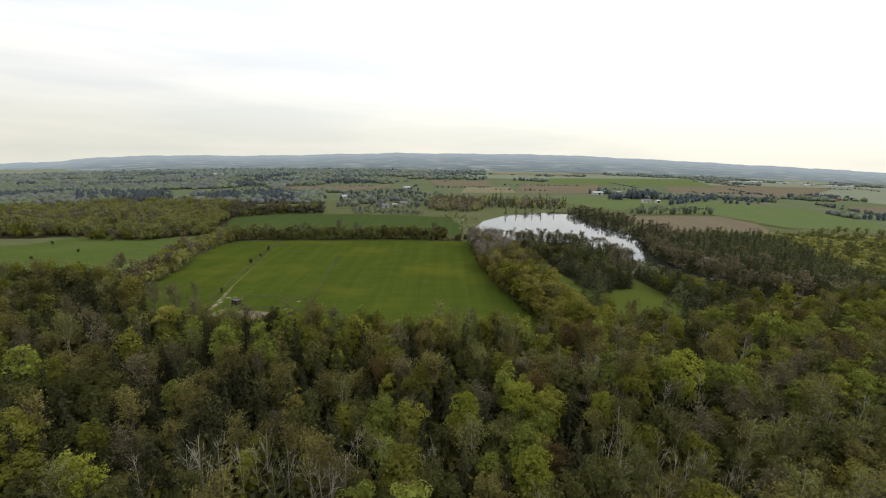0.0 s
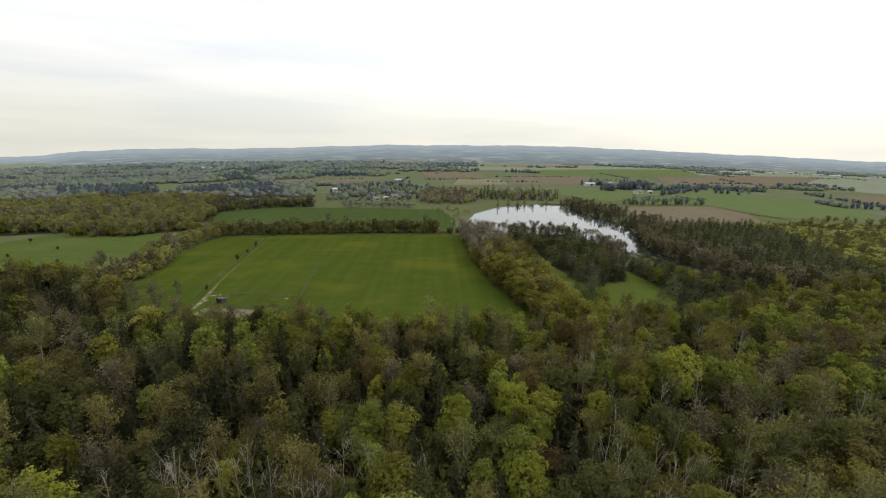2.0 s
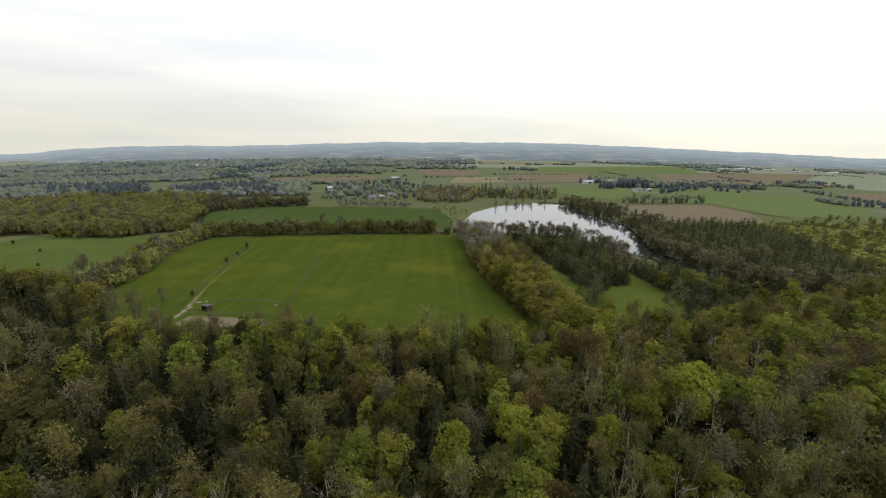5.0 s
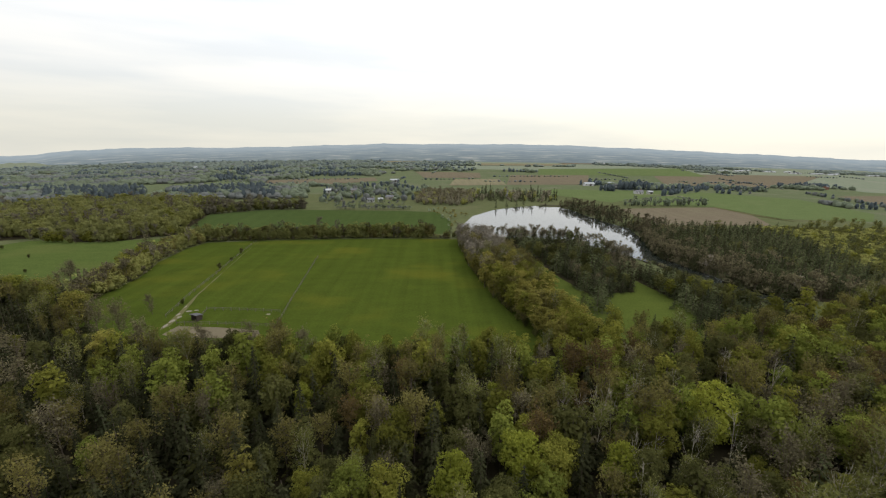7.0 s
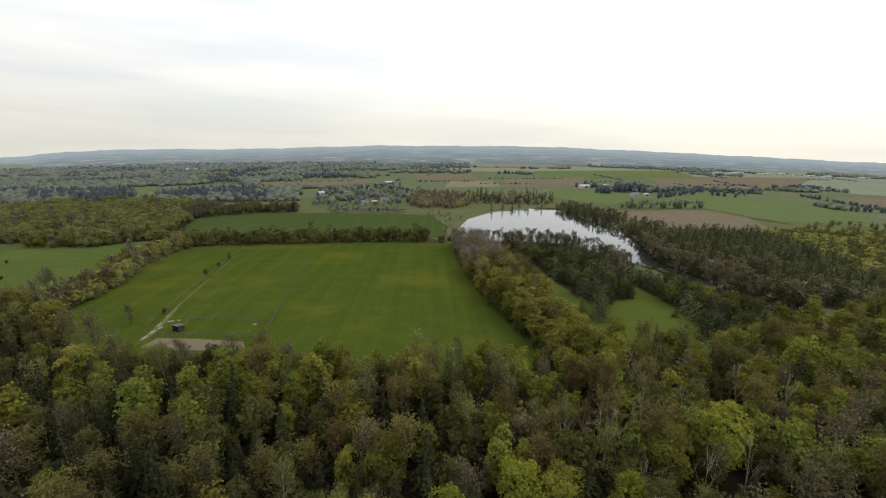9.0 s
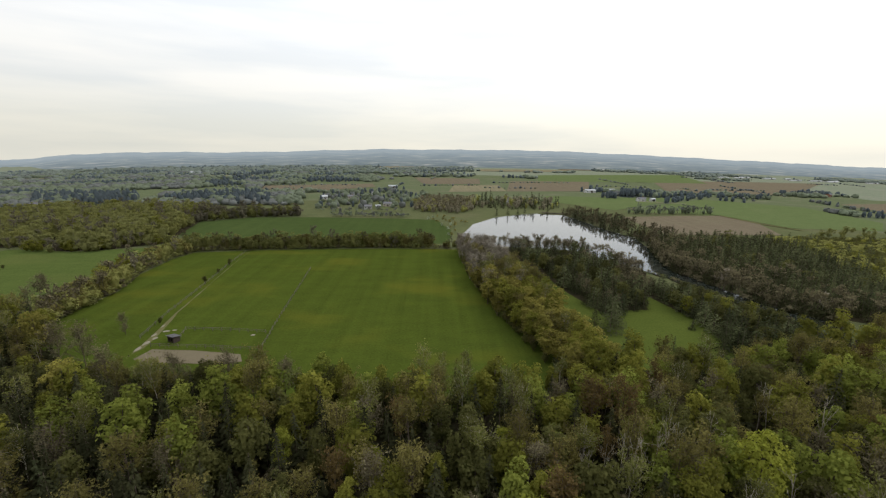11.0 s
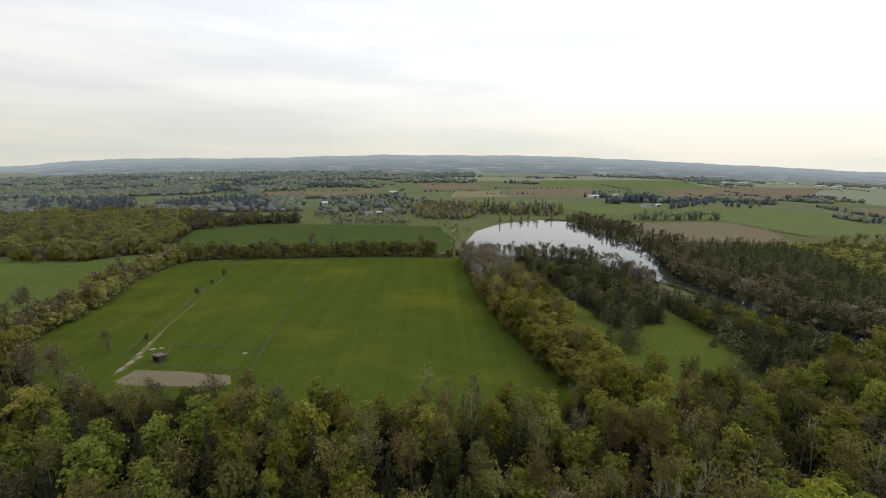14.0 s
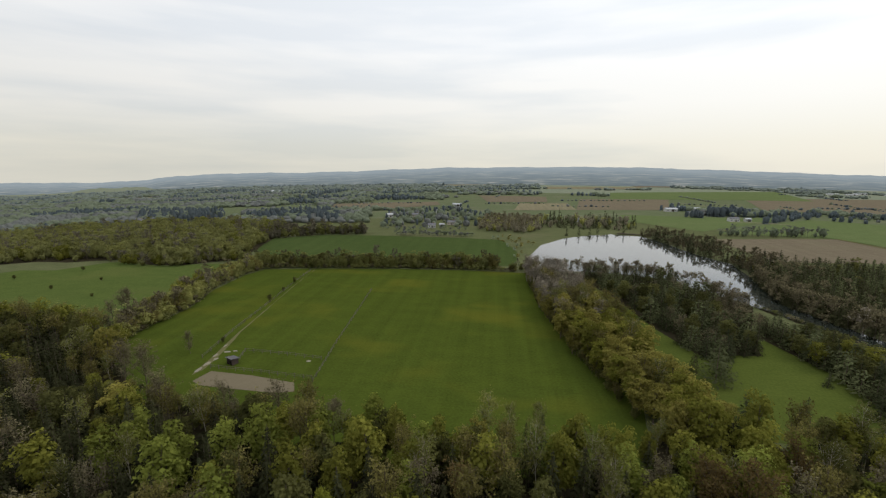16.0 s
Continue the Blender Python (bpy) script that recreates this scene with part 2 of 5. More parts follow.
k = Mat("pond_water")
b = k.node("ShaderNodeBsdfPrincipled", Roughness=0.04)
b.inputs["Base Color"].default_value = (0.030, 0.036, 0.030, 1)
b.inputs["Metallic"].default_value = 0.0
b.inputs["IOR"].default_value = 1.333
b.inputs["Specular IOR Level"].default_value = 0.5
rip = k.node("ShaderNodeBump", Strength=0.10, Distance=0.06)
k.link(k.noise(0.9, 4.0, "World", (1.0, 2.5, 1.0)), rip.inputs["Height"])
k.link(rip.outputs[0], b.inputs["Normal"])
gl = k.node("ShaderNodeBsdfGlossy", Roughness=0.05)
gl.inputs["Color"].default_value = (0.60, 0.62, 0.64, 1)
k.link(rip.outputs[0], gl.inputs["Normal"])
lw = k.node("ShaderNodeFresnel", IOR=1.333)
k.link(rip.outputs[0], lw.inputs["Normal"])
ms = k.node("ShaderNodeMixShader")
k.link(lw.outputs[0], ms.inputs[0])
k.link(b.outputs[0], ms.inputs[1])
k.link(gl.outputs[0], ms.inputs[2])
k.link(ms.outputs[0], k.out.inputs[0])
M["water"] = k.m

# ---------------------------------------------------------------- mesh helpers
rng = np.random.default_rng(7)


def raw_mesh(name, verts, faces, mats, index=None, smooth=False):
    """A mesh from arrays: faces all of one size."""
    me = bpy.data.meshes.new(name)
    verts, faces = np.asarray(verts, np.float32), np.asarray(faces, np.int32)
    n, k = faces.shape
    me.vertices.add(len(verts))
    me.vertices.foreach_set("co", verts.ravel())
    me.loops.add(n * k)
    me.loops.foreach_set("vertex_index", faces.ravel())
    me.polygons.add(n)
    me.polygons.foreach_set("loop_start", np.arange(0, n * k, k, dtype=np.int32))
    for m in mats:
        me.materials.append(m)
    if index is not None:
        me.polygons.foreach_set("material_index", np.asarray(index, np.int32))
    if smooth:
        me.polygons.foreach_set("use_smooth", np.ones(n, bool))
    me.update(calc_edges=True)
    return me


def part(name, bm, material, parent, label=""):
    me = bpy.data.meshes.new(name)
    bm.to_mesh(me)
    bm.free()
    me.materials.append(material)
    ob = new(name, me)
    ob.parent = parent
    return tagged(ob, label)


def mesh_part(name, me, parent, label=""):
    ob = new(name, me)
    ob.parent = parent
    return tagged(ob, label)


def box_bm(sx_, sy_, sz_, at=(0, 0, 0), bevel=0.0, turn=None):
    bm = bmesh.new()
    bmesh.ops.create_cube(bm, size=1.0)
    bmesh.ops.scale(bm, vec=(sx_, sy_, sz_), verts=bm.verts)
    if bevel:
        bmesh.ops.bevel(bm, geom=bm.edges[:], offset=bevel, segments=1, affect="EDGES")
    if turn is not None:
        bmesh.ops.transform(bm, matrix=turn, verts=bm.verts)
    bmesh.ops.translate(bm, vec=at, verts=bm.verts)
    return bm


def smooth01(a, b, x):
    t = np.clip((x - a) / (b - a), 0, 1)
    return t * t * (3 - 2 * t)


def inside(poly, x, y):
    """Which of the points lie inside the polygon."""
    x, y = np.asarray(x, float), np.asarray(y, float)
    hit = np.zeros(x.shape, bool)
    for (x0, y0), (x1, y1) in zip(poly, poly[1:] + poly[:1]):
        cross = (y0 > y) != (y1 > y)
        with np.errstate(divide="ignore", invalid="ignore"):
            hit ^= cross & (x < (x1 - x0) * (y - y0) / (y1 - y0 + 1e-12) + x0)
    return hit


def edge_distance(poly, x, y):
    x, y = np.asarray(x, float), np.asarray(y, float)
    best = np.full(x.shape, 1e9)
    for (x0, y0), (x1, y1) in zip(poly, poly[1:] + poly[:1]):
        dx, dy = x1 - x0, y1 - y0
        t = np.clip(((x - x0) * dx + (y - y0) * dy) / (dx * dx + dy * dy + 1e-9), 0, 1)
        best = np.minimum(best, np.hypot(x - x0 - t * dx, y - y0 - t * dy))
    return best


# ---------------------------------------------------------------- the lie of the land
POND = [(20, 303), (23, 330), (38, 383), (64, 421), (90, 440), (112, 449), (136, 440), (143, 415), (146, 385), (151, 352), (158, 330),
        (150, 292), (141, 262), (136, 240), (142, 219), (145, 204), (148, 192), (153, 182), (161, 171), (153, 166), (142, 177), (136.5, 189), (134, 201), (130, 217), (123, 236), (113, 258), (95, 288), (62, 298), (38, 296)]
WATER_Z = -0.7


def land(x, y):
    """Height of the ground: flat round the pasture, falling away gently to both sides, low hills on the horizon."""
    x, y = np.asarray(x, float), np.asarray(y, float)
    d = np.hypot(x, y - 20)
    tau = x / np.maximum(y, 60.0)
    fall = np.where(x < 0, 0.030, 0.022) * np.minimum((tau / 1.1) ** 2, 1.4) * np.maximum(y, 0) * smooth01(200, 700, d)
    z = -fall
    near = (d < 700)
    if np.any(near):
        e = edge_distance(POND, x, y)
        s = np.where(inside(POND, x, y), e, -e)
        z = z - np.where(near, 2.2 * smooth01(-3, 3, s), 0)
    return z


def lz(x, y):
    return float(land(np.array([x]), np.array([y]))[0])


def spaced(fine0, fine1, step, far):
    a = list(np.arange(fine0, fine1 + step / 2, step))
    s, p = step, fine1
    up = []
    while p < far:
        s = min(s * 1.14, 160)
        p += s
        up.append(p)
    s, p = step, fine0
    down = []
    while p > -far:
        s = min(s * 1.14, 160)
        p -= s
        down.append(p)
    return np.array(down[::-1] + a + up)


gx, gy = spaced(-300, 320, 4.0, 4850), spaced(30, 470, 4.0, 4850)
X, Y = np.meshgrid(gx, gy)
Z = land(X.ravel(), Y.ravel())
nx, ny = len(gx), len(gy)
ii = (np.arange(ny - 1)[:, None] * nx + np.arange(nx - 1)[None, :]).ravel()
# the grass takes its haze-tinted copies beyond 560 and 1080 m
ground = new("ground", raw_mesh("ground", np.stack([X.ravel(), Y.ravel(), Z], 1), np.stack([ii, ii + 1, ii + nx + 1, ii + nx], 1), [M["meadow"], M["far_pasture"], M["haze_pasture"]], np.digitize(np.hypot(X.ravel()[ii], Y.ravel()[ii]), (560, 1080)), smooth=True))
tagged(ground, "wide rolling farmland of rough spring grass reaching the hazy hills", "ground", kind="structure")


def sheet(name, poly, material, lift, label, category, step=None, kind="structure", ragged=0.0):
    """A patch of ground that follows the land, lift metres above it."""
    pts = []
    for (x0, y0), (x1, y1) in zip(poly, poly[1:] + poly[:1]):
        n = max(1, int(math.hypot(x1 - x0, y1 - y0) / (step or 30)))
        for i in range(n):
            w = (i / n) + 0.0
            px, py = x0 + (x1 - x0) * w, y0 + (y1 - y0) * w
            if ragged:
                px, py = px + random.uniform(-ragged, ragged), py + random.uniform(-ragged, ragged)
            pts.append((px, py))
    bm = bmesh.new()
    vs = [bm.verts.new((px, py, 0)) for px, py in pts]
    bm.faces.new(vs)
    bmesh.ops.triangulate(bm, faces=bm.faces[:])
    cell = step or 30
    for _ in range(2):
        long_edges = [e for e in bm.edges if e.calc_length() > cell * 2]
        if long_edges:
            bmesh.ops.subdivide_edges(bm, edges=long_edges, cuts=1)
            bmesh.ops.triangulate(bm, faces=[f for f in bm.faces if len(f.verts) > 3])
    co = np.array([v.co[:] for v in bm.verts])
    h = land(co[:, 0], co[:, 1])
    for v, z in zip(bm.verts, h):
        v.co.z = z + lift
    bm.normal_update()
    for f in bm.faces:
        if f.normal.z < 0:
            f.normal_flip()
    me = bpy.data.meshes.new(name)
    bm.to_mesh(me)
    bm.free()
    me.materials.append(material)
    return tagged(new(name, me), label, category, kind=kind)


FIELD = [(-137, 160), (-139, 188), (-139, 204), (-147, 230), (-149, 260), (-145, 275), (-112, 281), (-62, 286), (-20, 288), (22, 286), (25, 220), (30, 187), (34, 168), (40, 146), (33, 118), (-45, 116), (-60, 130), (-95, 132), (-115, 145)]
sheet("pasture", FIELD, M["field"], 0.06, "large green pasture with yellow dandelion patches and faint mowing streaks", "field", 14)
sheet("pasture", [(-215, 375), (-205, 385), (-165, 410), (-111, 411), (-38, 407), (6, 400), (17, 350), (14, 303), (-60, 302), (-140, 296), (-190, 330)], M["crop"], 0.06, "dark green crop field behind the hedgerow", "field", 20)
sheet("pasture", [(-360, 200), (-310, 262), (-283, 262), (-268, 285), (-245, 288), (-225, 277), (-185, 287), (-158, 280), (-153, 235), (-146, 190), (-160, 170), (-260, 168)], M["lawn"], 0.06, "pale green sloping meadow beside the hedgerow", "field", 20)
LAWN = [(38, 288), (50, 288), (59, 245), (65, 202), (72, 180), (90, 186), (101, 204), (109, 173), (106, 146), (96, 134), (70, 136), (49, 138), (47, 155), (46, 182), (42, 215), (38, 250)]
sheet("lawn", LAWN, M["mown"], 0.07, "mown lawn strip running between the tree row and the pines", "lawn", 10)
FOREST = [(-62, 40), (-206, 168), (-150, 167), (-138, 166), (-118, 150), (-102, 136), (-92, 133), (-55, 131), (-46, 119), (-10, 116), (24, 119), (40, 134), (56, 135), (68, 133), (84, 135), (98, 138), (132, 140), (165, 160), (204, 168), (60, 40)]
UNDER = (
    [(22.5, 284), (25.5, 220), (30.5, 187), (34.5, 168), (42, 142), (52, 138), (50, 155), (48, 182), (44, 215), (40, 250), (39, 284)],
    [(44, 288), (58, 246), (64, 204), (70, 182), (91, 184), (98, 202), (118, 236), (108, 262), (93, 288), (60, 296)],
    [(99, 202), (121, 236), (129, 216), (133, 200), (135.5, 188), (141, 176), (152, 165), (158, 160), (132, 139), (102, 145), (105, 172)],
    [(139, 262), (134.5, 240), (140.5, 219), (143.5, 204), (146.5, 192), (151.5, 182), (160, 170), (200, 168), (330, 174), (480, 198), (560, 420), (470, 400), (330, 318), (230, 314), (190, 320), (164, 316), (152, 290)],
    [(-422, 260), (-332, 288), (-302, 285), (-262, 295), (-231, 279), (-206, 281), (-179, 301), (-203, 385), (-234, 472), (-334, 492), (-415, 492), (-522, 482), (-624, 420), (-562, 328)],
)
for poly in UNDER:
    sheet("forest_floor", poly, M["floor"], 0.08, "leaf litter under the trees, darkened with painted shade", "forest floor", 12)
sheet("forest_floor", [(-62, 40), (-140, -66), (140, -66), (60, 40)], M["floor"], 0.03, "leaf litter on the forest floor, darkened with painted shade", "forest floor", 20)
sheet("forest_floor", FOREST, M["floor"], 0.05, "leaf litter on the forest floor, darkened with painted shade", "forest floor", 12)

# farmland towards the horizon
R_FIELDS = (
    ("soil", [(195, 431), (316, 458), (322, 410), (293, 350), (190, 338)], "bare brown field beside the plantation"),
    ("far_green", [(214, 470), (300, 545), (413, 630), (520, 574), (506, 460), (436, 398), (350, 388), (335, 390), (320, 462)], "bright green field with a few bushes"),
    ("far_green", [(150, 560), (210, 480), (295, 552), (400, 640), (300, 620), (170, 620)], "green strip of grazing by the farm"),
    ("soil", [(122, 678), (267, 707), (361, 950), (169, 898)], "dry brown field far off"),
    ("soil", [(421, 737), (661, 750), (1162, 1208), (550, 1032)], "wide brown field far off"),
    ("soil", [(640, 640), (1000, 760), (900, 560), (620, 560)], "brown field behind the hedge"),
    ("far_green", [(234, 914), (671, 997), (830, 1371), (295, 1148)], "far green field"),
    ("stubble", [(27, 657), (122, 678), (128, 793), (42, 779)], "tan stubble field"),
    ("soil", [(-262, 640), (-180, 660), (-95, 735), (-110, 800), (-300, 760)], "pinkish brown meadow by the farmhouses"),
    ("soil", [(-15, 800), (95, 812), (110, 960), (-40, 980)], "dry brown field far off"),
    ("stubble", [(-181, 1413), (60, 1464), (109, 2200), (-239, 2200)], "pale pinkish field far off"),
    ("stubble", [(-1100, 1060), (-900, 1050), (-950, 1120), (-1120, 1140)], "pale field far off"),
    ("stubble", [(-1180, 1330), (-950, 1330), (-960, 1400), (-1200, 1420)], "pale field far off"),
    ("stubble", [(-560, 1020), (-380, 1010), (-380, 1060), (-560, 1080)], "pale field far off"),
    ("far_green", [(-560, 470), (-420, 500), (-440, 530), (-620, 530)], "green lawn by far houses"),
    ("stubble", [(150, 1300), (420, 1350), (500, 1500), (160, 1450)], "pale field far off"),
    ("soil", [(480, 1500), (900, 1600), (1000, 1900), (500, 1800)], "brown field far off"),
)
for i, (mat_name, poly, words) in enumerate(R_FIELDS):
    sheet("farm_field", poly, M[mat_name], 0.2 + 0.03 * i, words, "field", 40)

water = sheet("water", [(x, y) for x, y in POND], M["water"], 0, "still pond reflecting the bright overcast sky", "pond", 12)
for v in water.data.vertices:
    v.co.z = WATER_Z

# ---------------------------------------------------------------- trees: shapes as arrays


def tube(points, radii, sides=5):
    points = np.asarray(points, float)
    n = len(points)
    tang = np.gradient(points, axis=0)
    tang /= np.linalg.norm(tang, axis=1)[:, None] + 1e-9
    ref = np.where(np.abs(tang[:, 2:3]) > 0.9, np.array([[1.0, 0, 0]]), np.array([[0, 0, 1.0]]))
    a = np.cross(tang, ref)
    a /= np.linalg.norm(a, axis=1)[:, None] + 1e-9
    b_ = np.cross(tang, a)
    ang = np.arange(sides) * 2 * np.pi / sides
    ring = points[:, None, :] + np.asarray(radii)[:, None, None] * (np.cos(ang)[None, :, None] * a[:, None, :] + np.sin(ang)[None, :, None] * b_[:, None, :])
    i, j = np.meshgrid(np.arange(n - 1), np.arange(sides), indexing="ij")
    j2 = (j + 1) % sides
    f = np.stack([i * sides + j, i * sides + j2, (i + 1) * sides + j2, (i + 1) * sides + j], -1).reshape(-1, 4)
    return ring.reshape(-1, 3), f


def join(pieces):
    vs, fs, o = [], [], 0
    for v, f in pieces:
        vs.append(v)
        fs.append(f + o)
        o += len(v)
    return np.concatenate(vs), np.concatenate(fs)


def sprigs(p, n, size, r, along=None, width=0.38):
    """Leaf sprays: one folded four-cornered blade at each point."""
    k = len(p)
    n = n / (np.linalg.norm(n, axis=1)[:, None] + 1e-9)
    t = r.normal(size=(k, 3)) if along is None else along + r.normal(size=(k, 3)) * 0.25
    t = t - n * (t * n).sum(1)[:, None]
    t /= np.linalg.norm(t, axis=1)[:, None] + 1e-9
    b_ = np.cross(n, t)
    s = (size * r.uniform(0.65, 1.35, k))[:, None]
    fold = n * s * r.uniform(-0.05, 0.22, k)[:, None]
    v = np.stack([p - t * s * 0.5, p + b_ * s * width + fold, p + t * s * 0.55, p - b_ * s * width + fold], 1).reshape(-1, 3)
    return v, np.arange(4 * k).reshape(-1, 4)


def limb_path(a, b_, r, sag=0.12, n=4):
    t = np.linspace(0, 1, n)[:, None]
    mid = np.array([0, 0, np.linalg.norm(b_ - a) * sag])
    return a + (b_ - a) * t + mid * (t * (1 - t) * 4) * 0.5 + r.normal(size=(n, 3)) * 0.05 * t


def broadleaf(seed, h=13.0, cr=3.8, lobes=26, leaves=1100, size=0.5, low=0.32, flat=0.8, lobe_r=1.35, limbs=9, trunk_r=0.22, up=0.5):
    r = np.random.default_rng(seed)
    wood = []
    lean = r.normal(size=2) * 0.25
    top = np.array([lean[0], lean[1], h * 0.78])
    tp = np.linspace(0, 1, 5)[:, None] * top
    wood.append(tube(tp, np.linspace(trunk_r, trunk_r * 0.3, 5), 6))
    d = r.normal(size=(lobes, 3))
    d /= np.linalg.norm(d, axis=1)[:, None]
    rad = r.uniform(0.25, 1.0, lobes) ** 0.45
    hc = (1 - low) * h / 2
    squash = np.array([cr, cr * r.uniform(0.82, 1.1), hc])
    c = d * rad[:, None] * (squash - lobe_r * 0.6) + np.array([lean[0] * 0.8, lean[1] * 0.8, low * h + hc])
    lr = lobe_r * r.uniform(0.65, 1.3, lobes)
    for i in range(min(limbs, lobes)):
        z0 = max(0.25 * h, min(0.72 * h, c[i, 2] - 0.25 * h))
        wood.append(tube(limb_path(top * z0 / (h * 0.78), c[i], r), np.linspace(trunk_r * 0.45, 0.03, 4), 4))
    w = lr ** 2
    pick = r.choice(lobes, leaves, p=w / w.sum())
    q = r.normal(size=(leaves, 3))
    q /= np.linalg.norm(q, axis=1)[:, None]
    q[:, 2] = np.where(q[:, 2] < -0.35, -q[:, 2], q[:, 2])
    p = c[pick] + q * (lr[pick] * r.uniform(0.55, 1.08, leaves))[:, None] * np.array([1, 1, flat])
    crown = sprigs(p, q + r.normal(size=(leaves, 3)) * 0.5 + np.array([0, 0, up]), size, r)
    return join(wood), crown


def conifer(seed, h=13.0, br=2.6, tiers=13, spokes=9, per=7, size=0.6, power=0.85, droop=0.25, bare=0.08, trunk_r=0.2):
    r = np.random.default_rng(seed)
    wood = [tube(np.array([[0, 0, 0], [0.05, 0, h * 0.5], [0, 0.03, h * 0.98]]), [trunk_r, trunk_r * 0.6, 0.03], 6)]
    ps, ns, al = [], [], []
    for i in range(tiers):
        u = (i + r.uniform(-0.3, 0.3)) / tiers
        z = h * (bare + (0.97 - bare) * max(u, 0))
        rad = br * max(1 - u, 0.03) ** power * r.uniform(0.8, 1.15)
        k = max(3, int(spokes * (0.45 + 0.55 * (1 - u))))
        for a in np.linspace(0, 2 * np.pi, k, endpoint=False) + r.uniform(0, 6):
            rr = rad * r.uniform(0.75, 1.12)
            m = max(2, int(per * (0.35 + 0.65 * (1 - u))))
            s = np.sqrt(np.linspace(0.12, 1, m)) * rr
            side = r.normal(size=m) * 0.16 * rr
            da = np.array([np.cos(a), np.sin(a)])
            pz = z - droop * s * (0.4 + 0.6 * s / max(rr, 0.1)) + r.normal(size=m) * 0.12
            ps.append(np.stack([da[0] * s - da[1] * side, da[1] * s + da[0] * side, pz], 1))
            ns.append(np.tile([da[0] * 0.5, da[1] * 0.5, 0.8], (m, 1)) + r.normal(size=(m, 3)) * 0.3)
            al.append(np.tile([da[0], da[1], -droop], (m, 1)))
    return join(wood), sprigs(np.concatenate(ps), np.concatenate(ns), size, r, np.concatenate(al), 0.3)


def branching(seed, h=12.0, spread=2.6, limbs=9, twigs=5, trunk_r=0.16, leaves=0, size=0.3, thin=0.016, fine=3):
    """A bare or barely budding tree: trunk, rising limbs, twigs, and a haze of buds."""
    r = np.random.default_rng(seed)
    wood, tips = [], []
    lean = r.normal(size=2) * 0.5
    top = np.array([lean[0], lean[1], h])
    t = np.linspace(0, 1, 6)[:, None]
    trunk = top * t + np.concatenate([r.normal(size=(6, 2)) * 0.12 * t, np.zeros((6, 1))], 1)
    wood.append(tube(trunk, np.linspace(trunk_r, 0.03, 6), 5))
    for i in range(limbs):
        u = r.uniform(0.28, 0.85)
        a = r.uniform(0, 2 * np.pi)
        base = top * u
        ln = h * (1 - u) * 0.6 + r.uniform(0.6, 1.6)
        out = spread * (1.15 - u) * r.uniform(0.7, 1.2)
        end = base + np.array([np.cos(a) * out, np.sin(a) * out, ln * r.uniform(0.6, 1.0)])
        path = limb_path(base, end, r, -0.1, 5)
        wood.append(tube(path, np.linspace(trunk_r * 0.5 * (1.1 - u), thin * 1.4, 5), 4))
        for _ in range(twigs):
            s = r.uniform(0.3, 1.0)
            p0 = path[int(s * 4)]
            e = p0 + (r.normal(size=3) * np.array([0.7, 0.7, 0.5]) + np.array([np.cos(a) * 0.5, np.sin(a) * 0.5, 0.9])) * h * 0.09
            wood.append(tube(limb_path(p0, e, r, -0.1, 3), [thin * 1.6, thin, thin * 0.5], 3))
            for _ in range(fine):
                tips.append(p0 + (e - p0) * r.uniform(0.3, 1.15) + r.normal(size=3) * 0.25)
    crown = None
    if leaves:
        tips = np.array(tips)
        p = tips[r.choice(len(tips), leaves)] + r.normal(size=(leaves, 3)) * 0.38
        crown = sprigs(p, r.normal(size=(leaves, 3)) * 0.8 + np.array([0, 0, 0.8]), size, r, None, 0.3)
    return join(wood), crown


def mound(seed, rx, z0, z1, rings=5, seg=9):
    """The closed inner mass of a crown, lumpy, under the outer sprays."""
    r = np.random.default_rng(seed)
    th = np.linspace(0.06, 0.97, rings + 1)[:, None] * np.pi
    a = np.arange(seg)[None, :] * 2 * np.pi / seg + r.uniform(0, 0.5, (rings + 1, 1))
    k = r.uniform(0.66, 1.12, (rings + 1, seg))
    rad = rx * np.sin(th) ** 0.8 * k
    z = (z0 + z1) / 2 - (z1 - z0) / 2 * np.cos(th) * (0.55 + 0.45 * k)
    v = np.stack([rad * np.cos(a), rad * np.sin(a), z], -1).reshape(-1, 3)
    i, j = np.meshgrid(np.arange(rings), np.arange(seg), indexing="ij")
    j2 = (j + 1) % seg
    return v, np.stack([i * seg + j, i * seg + j2, (i + 1) * seg + j2, (i + 1) * seg + j], -1).reshape(-1, 4)


def filled(shape, seed, rx, z0, z1):
    wood, crown = shape
    return wood, join([crown, mound(seed, rx, z0, z1)])


def leafy(shape, seed, rx, z0, z1, n=260, size=0.95):
    """The crown with loose inner foliage, so that no sky or ground shows through its middle."""
    r = np.random.default_rng(seed)
    wood, crown = shape
    d = r.normal(size=(n, 3))
    d /= np.linalg.norm(d, axis=1)[:, None]
    p = d * (r.uniform(0.35, 1.0, n) ** 0.5)[:, None] * np.array([rx, rx, (z1 - z0) / 2]) + np.array([0, 0, (z0 + z1) / 2])
    return wood, join([crown, sprigs(p, d + r.normal(size=(n, 3)) * 0.4 + np.array([0, 0, 0.4]), size, r, None, 0.42)])


KINDS = {}


def tree_kind(key, name, label, shapes, leaf, bark, group):
    """Mesh pairs (trunk, crown) of one kind of tree, shared by all its copies."""
    pairs = []
    for wood, crown in shapes:
        tm = raw_mesh("trunk", *wood, [M[bark]], smooth=True)
        cm = raw_mesh("crown", *crown, [M[leaf]]) if crown is not None else None
        pairs.append((tm, cm))
    KINDS[key] = (name, label, pairs, group)


